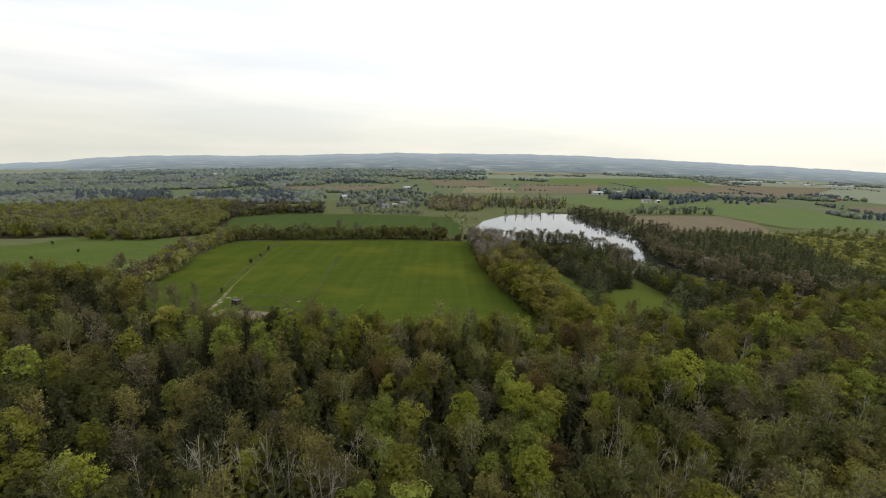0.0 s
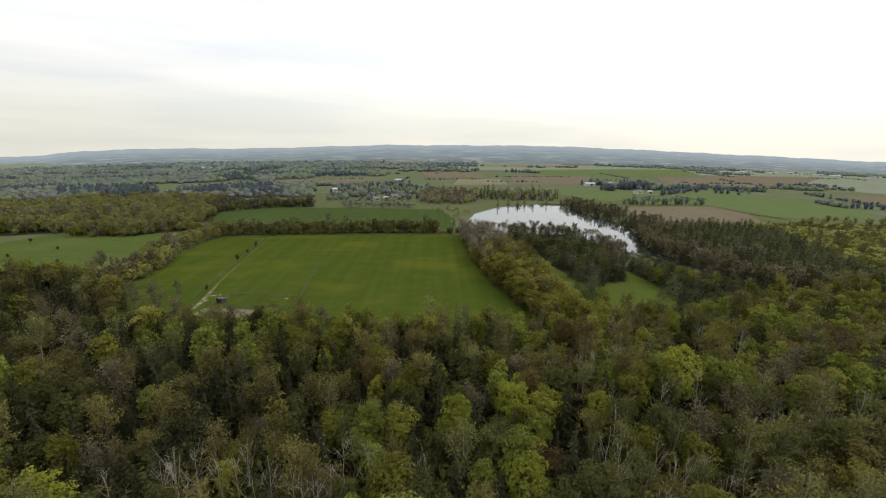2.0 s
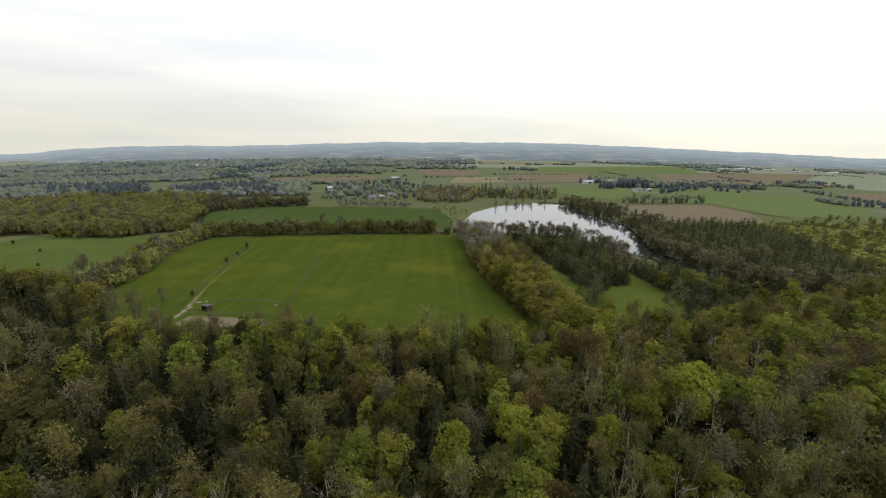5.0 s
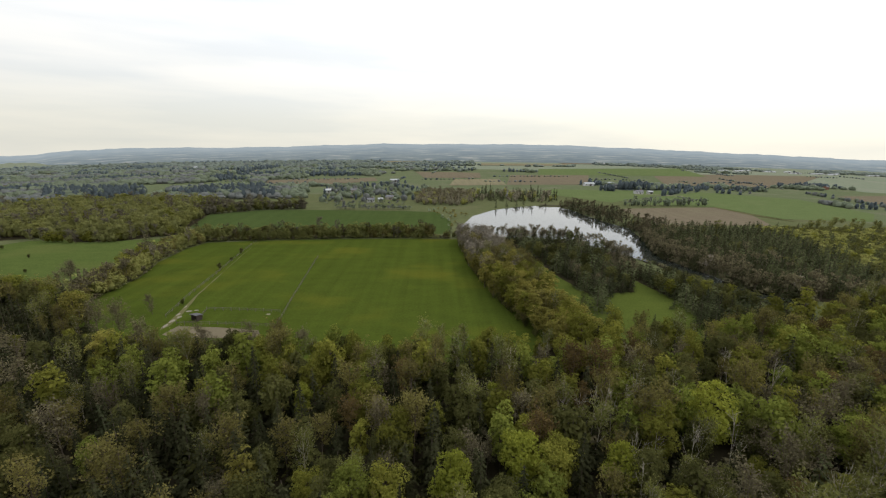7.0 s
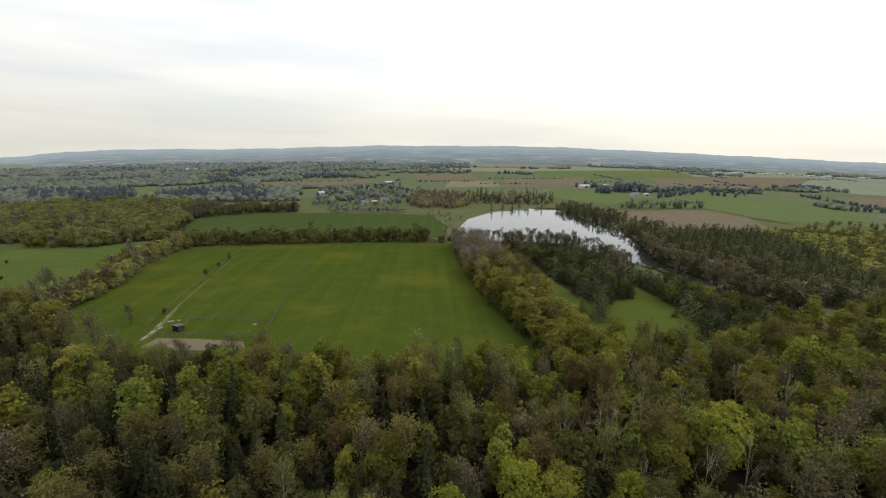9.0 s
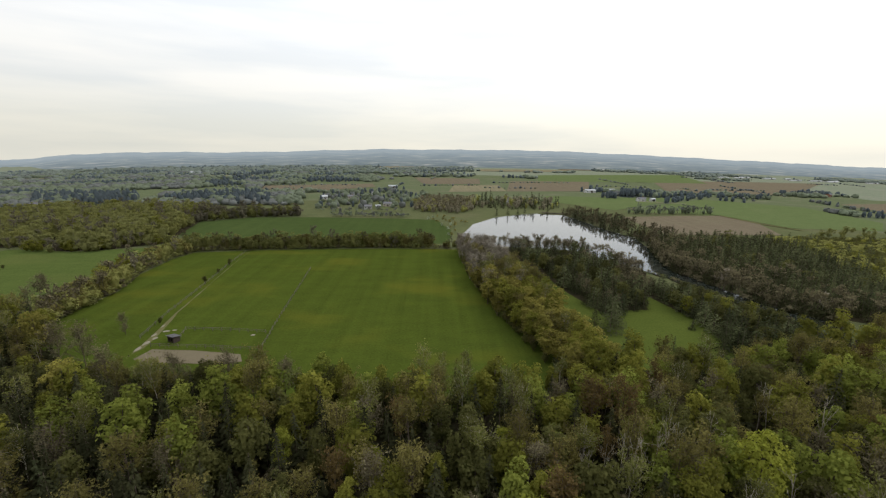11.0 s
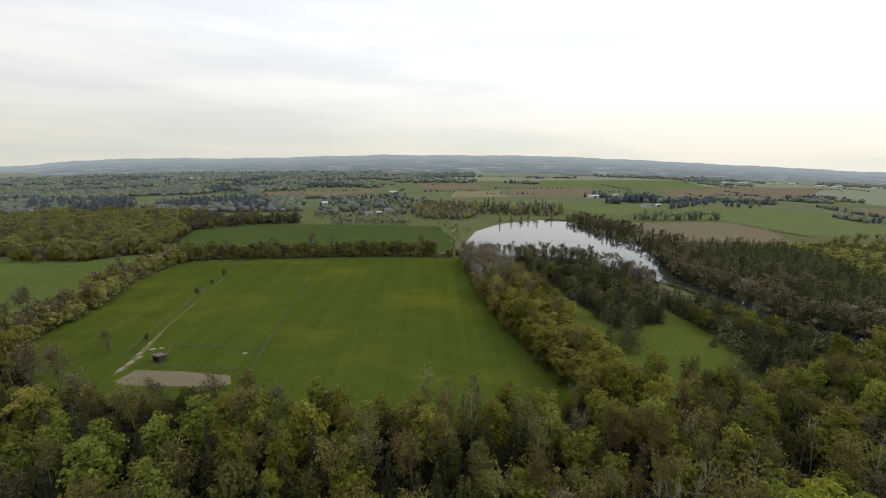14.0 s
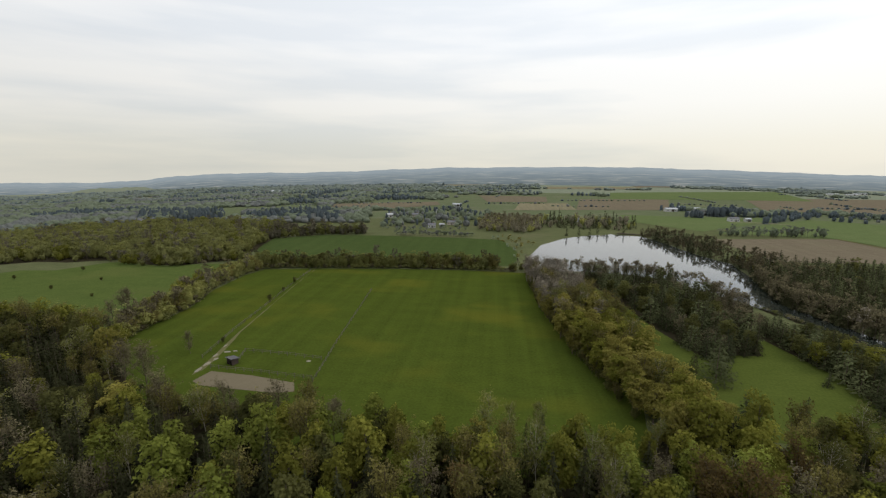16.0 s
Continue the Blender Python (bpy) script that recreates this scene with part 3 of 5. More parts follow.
def plant(key, x, y, scale=1.0, tall=1.0, turn=None, label="", wide=1.0):
    if y < 84 and key + "_n" in KINDS:
        key += "_n"
    name, words, pairs, group = KINDS[key]
    tm, cm = pairs[random.randrange(len(pairs))]
    base = new(name)
    base.empty_display_size = 0.5
    base.matrix_basis = pose(x, y, lz(x, y) - 0.05, random.uniform(-2, 2), random.uniform(-2, 2), random.uniform(0, 360) if turn is None else turn) @ Matrix.Diagonal((scale * wide, scale * wide, scale * tall, 1))
    mesh_part("trunk", tm, base)
    if cm is not None:
        mesh_part("crown", cm, base)
    return tagged(base, label or words, "tree", group)


SET = 4
GROUP = "trees of the forest"
tree_kind("maple", "maple_tree", "rounded yellow-green maple in fresh spring leaf", [leafy(broadleaf(10 + i, 16.5, 4.4, 36, 1250, 0.6, 0.14), 400 + 10 + i, 3.08, 3.0, 14.2) for i in range(SET)], "maple", "bark", GROUP)
tree_kind("lime", "basswood_tree", "bright green broad-crowned tree in fresh leaf", [leafy(broadleaf(20 + i, 16.5, 4.5, 36, 1250, 0.62, 0.14), 400 + 20 + i, 3.15, 3.0, 14.2) for i in range(SET)], "lime", "bark", GROUP)
tree_kind("green", "ash_tree", "mid-green leafy deciduous tree with uneven crown", [leafy(broadleaf(30 + i, 16, 4.2, 32, 1200, 0.6, 0.12), 400 + 30 + i, 2.856, 2.6, 13.2) for i in range(SET)], "green", "bark", GROUP)
tree_kind("maple_n", "maple_tree", "rounded yellow-green maple in fresh spring leaf", [leafy(broadleaf(14 + i, 16.5, 4.4, 46, 2700, 0.42, 0.14), 400 + 14 + i, 3.08, 3.0, 14.2) for i in range(SET)], "maple", "bark", GROUP)
tree_kind("lime_n", "basswood_tree", "bright green broad-crowned tree in fresh leaf", [leafy(broadleaf(24 + i, 16.5, 4.5, 46, 2700, 0.43, 0.14), 400 + 24 + i, 3.15, 3.0, 14.2) for i in range(SET)], "lime", "bark", GROUP)
tree_kind("green_n", "ash_tree", "mid-green leafy deciduous tree with uneven crown", [leafy(broadleaf(34 + i, 16, 4.2, 42, 2300, 0.43, 0.12), 400 + 34 + i, 2.856, 2.6, 13.2) for i in range(SET)], "green", "bark", GROUP)
tree_kind("olive", "oak_tree", "olive-brown budding deciduous tree with thin crown", [branching(40 + i, 15.5, 4.2, 18, 6, 0.2, 1100, 0.50) for i in range(SET)], "olive", "bark", GROUP)
tree_kind("gold", "elm_tree", "golden-brown budding tree in the field-side row", [leafy(broadleaf(130 + i, 15.5, 4.1, 30, 1150, 0.58, 0.12), 400 + 130 + i, 2.788, 2.6, 13.2) for i in range(SET)], "gold", "bark", GROUP)
tree_kind("russet", "red_maple_tree", "russet-brown budding tree with airy crown", [branching(50 + i, 15.0, 4.6, 18, 6, 0.2, 1300, 0.50) for i in range(3)], "russet", "bark", GROUP)
tree_kind("aspen", "aspen_tree", "slender pale-stemmed tree with thin light green leaves", [branching(60 + i, 16.0, 3.2, 15, 5, 0.12, 900, 0.48) for i in range(SET)], "aspen", "paper", GROUP)
tree_kind("cedar", "cedar_tree", "dense dark green conical cedar", [conifer(70 + i, 15.5, 3.2, 20, 9, 6, 0.72, 0.9, 0.15, 0.02) for i in range(SET)], "cedar", "bark", GROUP)
tree_kind("spruce", "spruce_tree", "dark pointed spruce with drooping boughs", [conifer(80 + i, 13.5, 2.8, 16, 8, 5, 0.78, 0.9, 0.35, 0.03) for i in range(3)], "spruce", "bark", GROUP)
tree_kind("pine", "white_pine_tree", "blue-green white pine with layered boughs", [conifer(90 + i, 13.5, 4.0, 10, 8, 8, 0.9, 0.55, 0.02, 0.08) for i in range(3)], "pine", "bark", GROUP)
tree_kind("fresh_n", "maple_tree", "full yellow-green maple standing out in new leaf", [leafy(broadleaf(160 + i, 16.5, 4.4, 48, 2900, 0.43, 0.14), 400 + 160 + i, 3.08, 3.0, 14.2) for i in range(3)], "fresh", "bark", GROUP)
KINDS["fresh"] = KINDS["fresh_n"]
tree_kind("broad_pine", "white_pine_tree", "broad grey-green white pine with flat layered boughs", [conifer(170, 12.5, 5.4, 8, 11, 11, 0.85, 0.5, -0.05, 0.06)], "pine", "bark", GROUP)
tree_kind("snag", "dead_tree", "bare pale grey dead tree with forked branches", [branching(100 + i, 15.0, 3.4, 8, 3, 0.085, 0, 0.3, 0.020) for i in range(SET)], None, "paper", GROUP)
tree_kind("bare", "bare_tree", "leafless grey-brown tree with fine twigs", [branching(110 + i, 14.5, 3.9, 20, 6, 0.16, 1100, 0.40) for i in range(3)], "dry", "bark", GROUP)
tree_kind("grey", "poplar_tree", "leafless silvery grey tree with dense twigs", [branching(120 + i, 12.0, 2.6, 14, 5, 0.15, 750, 0.42) for i in range(3)], "twigs", "paper", GROUP)

# trees that stand out, kind by kind: x, y, size; then the rest of the forest round them
STANDING = {}
STANDING.setdefault("fresh", []).extend([(-58.2, 55, 0.94), (4.9, 71, 1.02), (-9.1, 93.2, 0.62), (17.3, 77.6, 1.1), (15.5, 55.4, 1.08), (34, 75.3, 0.83), (57.6, 86.1, 1.21), (-28.1, 98.1, 0.62), (15.6, 98.2, 0.62)])
STANDING.setdefault("maple", []).extend([(-64.3, 64.2, 0.85), (-94, 88, 0.8), (-83.6, 99.3, 1.06), (-34.2, 60.4, 0.62), (-12.8, 84.6, 0.69), (14.9, 90.7, 0.94), (19.4, 66, 0.62), (67.9, 67.6, 0.75), (74.9, 64.7, 0.66), (-19.9, 118.3, 0.9), (-27.4, 103.5, 0.88), (-16.1, 97.9, 0.62), (-82.9, 109, 0.66), (-11.4, 116.4, 0.85), (-16.2, 110, 0.79), (16.2, 118.5, 0.98), (22.6, 119.2, 0.77), (38.1, 122, 0.71), (51.6, 119.4, 1.14), (46.6, 128, 1.21), (57.4, 130.1, 1.03), (74.2, 120.1, 0.75), (126.8, 141, 1.18), (118.9, 143.1, 0.98)])
STANDING.setdefault("aspen", []).extend([(-102.3, 100.5, 1.2), (-22, 79.3, 0.85), (78.2, 73, 1.21), (30.1, 65.9, 0.67), (35.9, 67.5, 0.73), (45.2, 66.9, 0.81), (44.5, 58.9, 0.8), (34.9, 56.8, 0.7), (53.3, 60.5, 0.74), (58.9, 59.1, 0.73), (36.5, 63.9, 0.62), (-0.3, 122.6, 0.98), (3.8, 124, 0.73), (10.7, 127.7, 0.62), (51, 102.2, 0.83)])
STANDING.setdefault("green", []).extend([(-80.8, 77.8, 1.05), (-33.7, 96.3, 1.08), (-89.8, 76.6, 0.89), (-73.2, 75.2, 0.88), (-40.9, 53.9, 0.82), (1.9, 52.5, 0.85), (0.5, 65.2, 0.89), (28.8, 84, 1.19), (-13.4, 56.2, 0.68), (40, 76, 0.73), (50.9, 72.9, 0.7), (54.7, 65.3, 0.7), (-52.6, 53.5, 0.66), (-16.5, 70.6, 0.76), (-9, 58, 0.7), (-20.5, 95.9, 0.72), (3.4, 103.4, 0.8), (8.9, 104.1, 0.74), (6.7, 92.5, 0.98), (66.9, 108.8, 0.73), (77.9, 116.3, 0.79), (60.7, 108.6, 0.65)])
STANDING.setdefault("bare", []).extend([(-92.5, 100.9, 1.21), (-110.1, 96.7, 1.21), (-71.5, 86.2, 1.09), (-6.7, 75.1, 0.8), (11.9, 82, 0.69), (47.8, 87.1, 0.9), (80.7, 87.1, 1.19), (89, 90.6, 1.12), (64, 74.3, 1.09), (52.3, 68.6, 1.1), (71.3, 67.6, 0.65), (110.8, 100.9, 1.02), (-104.5, 136.3, 1.16), (-95.5, 134.3, 1.21), (-81.1, 123.7, 1.14), (-64.7, 125.1, 0.83), (-57.7, 119, 0.73), (-52, 126.6, 0.94), (-35.2, 120.1, 0.97), (90.6, 110.4, 0.74)])
STANDING.setdefault("lime", []).extend([(-71.9, 107.7, 0.93), (-58.9, 99.7, 1.12), (-44.8, 94.5, 0.99), (-60.5, 80.2, 0.62), (20.1, 70.8, 0.83), (15, 67, 0.67), (8.4, 58.8, 0.66), (54.4, 89.6, 0.93), (65.5, 88.3, 0.92), (89.8, 87.1, 0.68), (122.3, 112.5, 0.95), (-78.2, 115.8, 0.63), (-60.8, 103.9, 1.09), (-54.3, 109.8, 0.85), (-46.1, 110.9, 1.12), (-26.4, 123.5, 0.85), (-73.9, 102.8, 0.62), (25.6, 111.8, 0.83), (1.8, 111.6, 0.66), (25.7, 97.4, 0.62), (90.6, 126.3, 0.9), (100.2, 131.8, 0.78), (102.6, 118.5, 1.06), (59.8, 97.1, 0.76)])
STANDING.setdefault("gold", []).extend([(-31.3, 75.7, 0.87), (70.4, 58, 0.86), (-88.2, 119.5, 1.08), (-118.1, 145, 1.15), (-69.3, 123.2, 0.78), (-3.3, 119.1, 0.8), (21.5, 97.3, 0.65), (39.2, 129.2, 1.06), (79.7, 102, 0.67)])
STANDING.setdefault("pine", []).extend([(-49.3, 78.3, 0.7), (8.7, 68.1, 0.62), (27.8, 61, 0.74), (72.3, 76.6, 0.75)])
STANDING.setdefault("cedar", []).extend([(-45.3, 83.3, 1.15), (-43.3, 72.6, 1.13), (-76.6, 71.6, 1.17), (-84.7, 68.7, 1.01), (-75.8, 60.9, 1.06), (-79.4, 87.9, 1.04), (-25.9, 91.8, 1.15), (1, 82.3, 1.21), (9.5, 71.1, 1.11), (-3.4, 68.2, 0.83), (27.4, 74.6, 1.18), (-26.8, 74.4, 0.98), (-39.2, 78.3, 0.94), (-15.9, 79.7, 0.85), (-53.6, 104.9, 0.75), (-41.5, 105, 1.21), (-42.5, 97.2, 0.83), (-21.8, 104.4, 1), (-63.3, 96.7, 0.96), (7, 121.3, 0.65), (10.5, 121.5, 0.78), (7.6, 115.3, 0.86), (16.4, 107.5, 1.19), (-2.8, 94.5, 0.88), (53.1, 94.8, 0.76), (57.4, 93, 0.67), (91, 104.8, 0.79)])
STANDING.setdefault("olive", []).extend([(-63.5, 72.1, 0.94), (-50.7, 65.8, 0.8), (-56.1, 65.8, 0.62), (-39.1, 66.2, 0.8), (-26.7, 64.6, 0.85), (23.9, 90.4, 0.87), (-6.6, 62.1, 0.88), (74.6, 98.6, 1.12), (60.3, 64.4, 0.64), (65.6, 58, 0.65), (-75.6, 119.5, 0.8), (-42.5, 122.3, 1), (-34.1, 105.2, 0.76), (27.5, 94.1, 0.62), (103, 128.7, 1.1), (75.6, 107.5, 0.62), (65.8, 131.3, 0.84)])
STANDING.setdefault("russet", []).extend([(-15.5, 88.8, 0.88), (60.6, 70.4, 0.62), (-5.3, 103.2, 0.88), (36.3, 105.8, 1.18), (42.4, 105.3, 1.12), (56.2, 116.6, 0.9)])
STANDING.setdefault("spruce", []).extend([(68.2, 122.9, 0.62), (72.1, 122.4, 0.62), (86.2, 134.2, 1.11), (97.3, 141.4, 0.93)])
STANDING.setdefault("snag", []).extend([(-42.3, 56.5), (-42, 59.1), (-38.7, 56), (-39.5, 59.9), (-34.4, 53.2), (-33.7, 58), (-31.5, 61.5), (-27.5, 55.7), (-25.4, 56.4), (-32, 59.4), (-20.7, 54.7), (-17.8, 54.2), (-48.3, 55.1), (-13.8, 58.6), (-10.2, 60.1), (-2.8, 57.7), (-0.5, 58.4), (-18.8, 53), (-15.2, 54.3), (30.8, 63.5), (39.3, 62.3), (39.8, 57.1), (42.9, 58.4), (45.7, 59.1), (46.9, 55.5), (50.6, 56.2), (32.5, 61.4), (79.5, 71.4), (88.2, 73.5), (71, 71.1)])
STANDING.setdefault("snag", []).extend([(49.3, 79.1), (76.1, 108.1), (76.8, 106.3), (36.3, 91.8), (37.4, 91.2), (40.6, 91.8), (46.5, 94.9), (48.9, 96.2), (56.6, 97.5), (82.8, 100.3), (43.2, 93.6), (28, 89), (32.2, 90.1)])
taken, thicket = [], []
for key, places in STANDING.items():
    for x, y, *size in places:
        sc = size[0] if size else random.uniform(0.85, 1.05)
        plant(key, x, y, sc, random.uniform(0.95, 1.02) * sc ** -0.35, wide=0.86)
        taken.append((x, y, 2.3 if key == "snag" else 2.9 * sc + 0.4))
edge_kinds = ("maple", "green", "olive", "lime", "maple", "gold", "green", "aspen")
for i in range(17):
    x, y = -47 + i * 4.6 + random.uniform(-0.8, 0.8), (121.0 if i < 3 or i > 13 else 119.0) + random.uniform(-1.5, 1.2)
    if all((x - a) ** 2 + (y - c) ** 2 > 9 for a, c, r_ in taken):
        plant(edge_kinds[i * 5 % 8], x, y, random.uniform(0.7, 0.84), 1.0)
        taken.append((x, y, 2.6))


def mix_at(x, y):
    """Which kinds grow where: conifers in the western hollow, birch and dead wood on the near slope, maples along the edges."""
    edge = edge_distance(FOREST, np.array([x]), np.array([y]))[0]
    n = noise.noise(Vector((x * 0.035, y * 0.035, 3.1)))
    if edge < 9 and y > 95:
        return (("maple", 3.5), ("lime", 1), ("olive", 3), ("aspen", 1.2), ("green", 3), ("cedar", 2.8))
    if x < -15:
        return (("cedar", (20 if y < 88 else 11) + 8 * max(n, 0)), ("green", 4), ("olive", 2.5), ("maple", 1.2), ("bare", 0.8), ("aspen", 0.5), ("lime", 0.3), ("spruce", 3.5))
    if x > 28 and y < 82:
        return (("aspen", 5), ("olive", 4), ("green", 2), ("bare", 1.5), ("snag", 0.9), ("russet", 0.5), ("maple", 1.5), ("cedar", 0.8))
    if x > 40:
        return (("maple", 3.5), ("lime", 2.8), ("green", 3), ("cedar", 2 + 4 * max(n, 0)), ("bare", 1.2), ("olive", 2.5), ("russet", 0.3), ("aspen", 1.5))
    return (("cedar", 6.5 + 6 * max(n, 0)), ("green", 3.5), ("maple", 2.5), ("lime", 1), ("olive", 2.5), ("russet", 0.4), ("aspen", 1.2), ("bare", 1))


def scatter(poly, spacing, jitter=0.42):
    xs, ys = [p[0] for p in poly], [p[1] for p in poly]
    out, row = [], 0
    y = min(ys)
    while y < max(ys):
        x = min(xs) + (spacing / 2 if row % 2 else 0)
        while x < max(xs):
            px, py = x + random.uniform(-jitter, jitter) * spacing, y + random.uniform(-jitter, jitter) * spacing
            if inside(poly, np.array([px]), np.array([py]))[0]:
                out.append((px, py))
            x += spacing
        y += spacing * 0.87
        row += 1
    return out


def choose(options):
    total = sum(w for _, w in options)
    t = random.uniform(0, total)
    for key, w in options:
        t -= w
        if t <= 0:
            return key
    return options[-1][0]


cedars = 0
for x, y in scatter(FOREST, 4.55):
    if any((x - a) ** 2 + (y - c) ** 2 < (r_ * 0.8 + 0.9) ** 2 for a, c, r_ in taken):
        continue
    key = choose(mix_at(x, y))
    size = random.uniform(0.68, 1.0)
    if x < -48 and y > 116:
        size *= min(1.0, max(0.42, 1 - (y - 116) * 0.033 * smooth01(-125, -100, x)))
    elif y > 117:
        size *= 0.84
    cedars += key == "cedar"
    if key == "cedar" and cedars > 250 and y > 90:
        thicket.append(("cedar", "cedar", x, y, size * 1.12, random.uniform(0.95, 1.1)))
        continue
    plant(key, x, y, size, random.uniform(0.92, 1.1), wide=random.uniform(0.85, 1.08))

ROW = [(17, 284), (20, 220), (25, 187), (29, 168), (36, 143), (40, 134), (54, 136), (52, 155), (50, 182), (46, 215), (41, 250), (40, 280)]
for x, y in scatter(ROW, 4.8):
    if y > 222:
        opts = (("grey", 7), ("bare", 1.5), ("olive", 0.6))
    elif y > 196:
        opts = (("grey", 2.5), ("bare", 1), ("olive", 3), ("gold", 3), ("aspen", 1))
    else:
        opts = (("maple", 3), ("gold", 6), ("olive", 2), ("aspen", 0.6))
    key = choose(opts)
    k_ = 1.0 if key == "grey" else 0.82
    plant(key, x, y, random.uniform(0.82, 1.08) * k_, random.uniform(0.95, 1.1), wide=1 / k_ ** 0.7)
for i in range(70):
    w = i / 69
    y = 284 - 142 * w
    plant("olive" if i % 3 else "green", float(np.interp(y, [142, 168, 187, 220, 284], [36, 29.5, 25.5, 20.5, 17.8])) + random.uniform(0, 2.0), y + random.uniform(-1, 1), random.uniform(0.25, 0.45), 0.8, label="low shrub at the edge of the pasture", wide=1.25)
GROVE = [(44, 292), (60, 246), (65, 204), (68, 182), (76, 178), (92, 183), (100, 203), (111, 227), (105, 254), (93, 286)]
for x, y in scatter(GROVE, 4.3):
    e = x - 0.45 * (y - 190) - 86
    opts = (("bare", 4), ("cedar", 1)) if (e > -6 and y > 205) or y > 278 else (("cedar", 4), ("pine", 3.5), ("spruce", 2), ("green", 0.8), ("bare", 0.6))
    key = choose(opts)
    if key == "cedar":
        thicket.append(("cedar", "cedar", x, y, random.uniform(0.7, 1.0), random.uniform(0.72, 0.95)))
    else:
        plant(key, x, y, random.uniform(0.65, 0.95) * (0.8 if key in ("bare", "green") else 1.0), random.uniform(0.75, 1.0), wide=1.15)
plant("broad_pine", 66, 163, 0.95)
plant("pine", 70, 168, 0.8)
plant("pine", 72, 174, 0.85)
plant("cedar", 63, 170, 0.6)
plant("spruce", 58.5, 136.5, 0.95, wide=1.3)
plant("spruce", 81, 149, 0.42, wide=1.1)
plant("spruce", 97.5, 165, 0.42, 0.9, wide=1.4)
plant("spruce", 98, 149, 0.95, wide=1.2)
plant("spruce", 102, 147, 1.0, wide=1.2)
plant("spruce", 105, 152, 0.9, wide=1.2)
CHANNEL_ROW = [(101, 203), (110, 209), (113, 200), (117, 191), (122, 183), (126, 176), (130, 169), (134, 163), (144, 152), (126, 141), (100, 146), (103, 174)]
for x, y in scatter(CHANNEL_ROW, 4.0):
    key = choose((("spruce", 2), ("cedar", 1), ("pine", 6), ("green", 3), ("maple", 0.8)))
    if key == "cedar":
        thicket.append(("cedar", "cedar", x, y, random.uniform(0.6, 0.8), random.uniform(0.9, 1.1)))
    else:
        plant(key, x, y, random.uniform(0.56, 0.78) * (0.82 if key in ("green", "maple") else 1.0), random.uniform(0.85, 1.05), wide=1.25)

# ---------------------------------------------------------------- distance: hazy far country and hills beyond the farmland
SKYLINE = [(-1.9, -0.045), (-1.087, -0.0401), (-0.947, -0.0326), (-0.848, -0.0217), (-0.737, -0.016), (-0.627, -0.0129), (-0.503, -0.0124), (-0.366, -0.0089), (-0.256, -0.0046), (-0.119, 0.0002),
           (-0.004, 0.0006), (0.155, 0.0017), (0.292, 0.0011), (0.429, -0.0034), (0.567, -0.008), (0.705, -0.0139), (0.843, -0.0185), (0.982, -0.0245), (1.077, -0.0284), (1.9, -0.045)]
k = Mat("far_country_painted_haze")
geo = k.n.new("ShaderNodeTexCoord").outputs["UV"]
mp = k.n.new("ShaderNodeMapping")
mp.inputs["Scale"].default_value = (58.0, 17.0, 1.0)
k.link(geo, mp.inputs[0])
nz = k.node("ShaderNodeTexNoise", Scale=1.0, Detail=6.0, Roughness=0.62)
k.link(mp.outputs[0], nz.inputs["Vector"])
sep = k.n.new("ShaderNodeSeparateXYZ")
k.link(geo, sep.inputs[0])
# haze painted as emission: woods colours fade to pale blue towards the ridge
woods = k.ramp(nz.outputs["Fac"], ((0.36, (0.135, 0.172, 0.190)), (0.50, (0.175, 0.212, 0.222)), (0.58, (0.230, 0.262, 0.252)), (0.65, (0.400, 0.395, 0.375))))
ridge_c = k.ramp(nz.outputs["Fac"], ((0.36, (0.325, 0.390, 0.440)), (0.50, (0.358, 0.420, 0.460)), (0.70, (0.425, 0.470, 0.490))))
haze_fade = k.ramp(sep.outputs["Y"], ((0.02, (0, 0, 0)), (0.8, (1, 1, 1))))
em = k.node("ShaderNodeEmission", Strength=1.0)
k.link(k.mix(haze_fade, woods, ridge_c), em.inputs[0])
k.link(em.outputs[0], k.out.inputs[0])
taus = np.linspace(-1.85, 1.85, 240)
slope = np.interp(taus, [p[0] for p in SKYLINE], [p[1] for p in SKYLINE])
slope = slope + 0.0006 * np.sin(taus * 41) + 0.0004 * np.sin(taus * 97 + 1) + 0.0004 * np.sin(taus * 173 + 2)
FAR = 1550.0
levels = np.linspace(0, 1, 13)
vv, uvs = [], []
for lv in levels:
    dist = FAR + lv ** 1.5 * 2400
    low_z = land(taus * FAR, np.full_like(taus, FAR)) - 3
    top_z = 62 + (FAR + 2400) * slope
    ease = lv ** 1.1
    zz = low_z + (top_z - low_z) * ease
    vv.append(np.stack([taus * dist, np.full_like(taus, dist), zz], 1))
    uvs.append(np.stack([(taus + 1.85) / 3.7, np.full_like(taus, lv)], 1))
vv, uvs = np.concatenate(vv), np.concatenate(uvs)
nt = len(taus)
ii = (np.arange(12)[:, None] * nt + np.arange(nt - 1)[None, :]).ravel()
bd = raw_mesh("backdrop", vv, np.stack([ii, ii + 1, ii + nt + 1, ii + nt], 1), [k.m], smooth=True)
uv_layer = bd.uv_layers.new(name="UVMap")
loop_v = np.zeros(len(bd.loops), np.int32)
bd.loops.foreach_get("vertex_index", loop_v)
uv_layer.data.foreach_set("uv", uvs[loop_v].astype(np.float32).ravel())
tagged(new("backdrop", bd), "self-lit far hills and woods with painted blue-grey haze", "backdrop", kind="structure")

# ---------------------------------------------------------------- woods and hedgerows too many to count

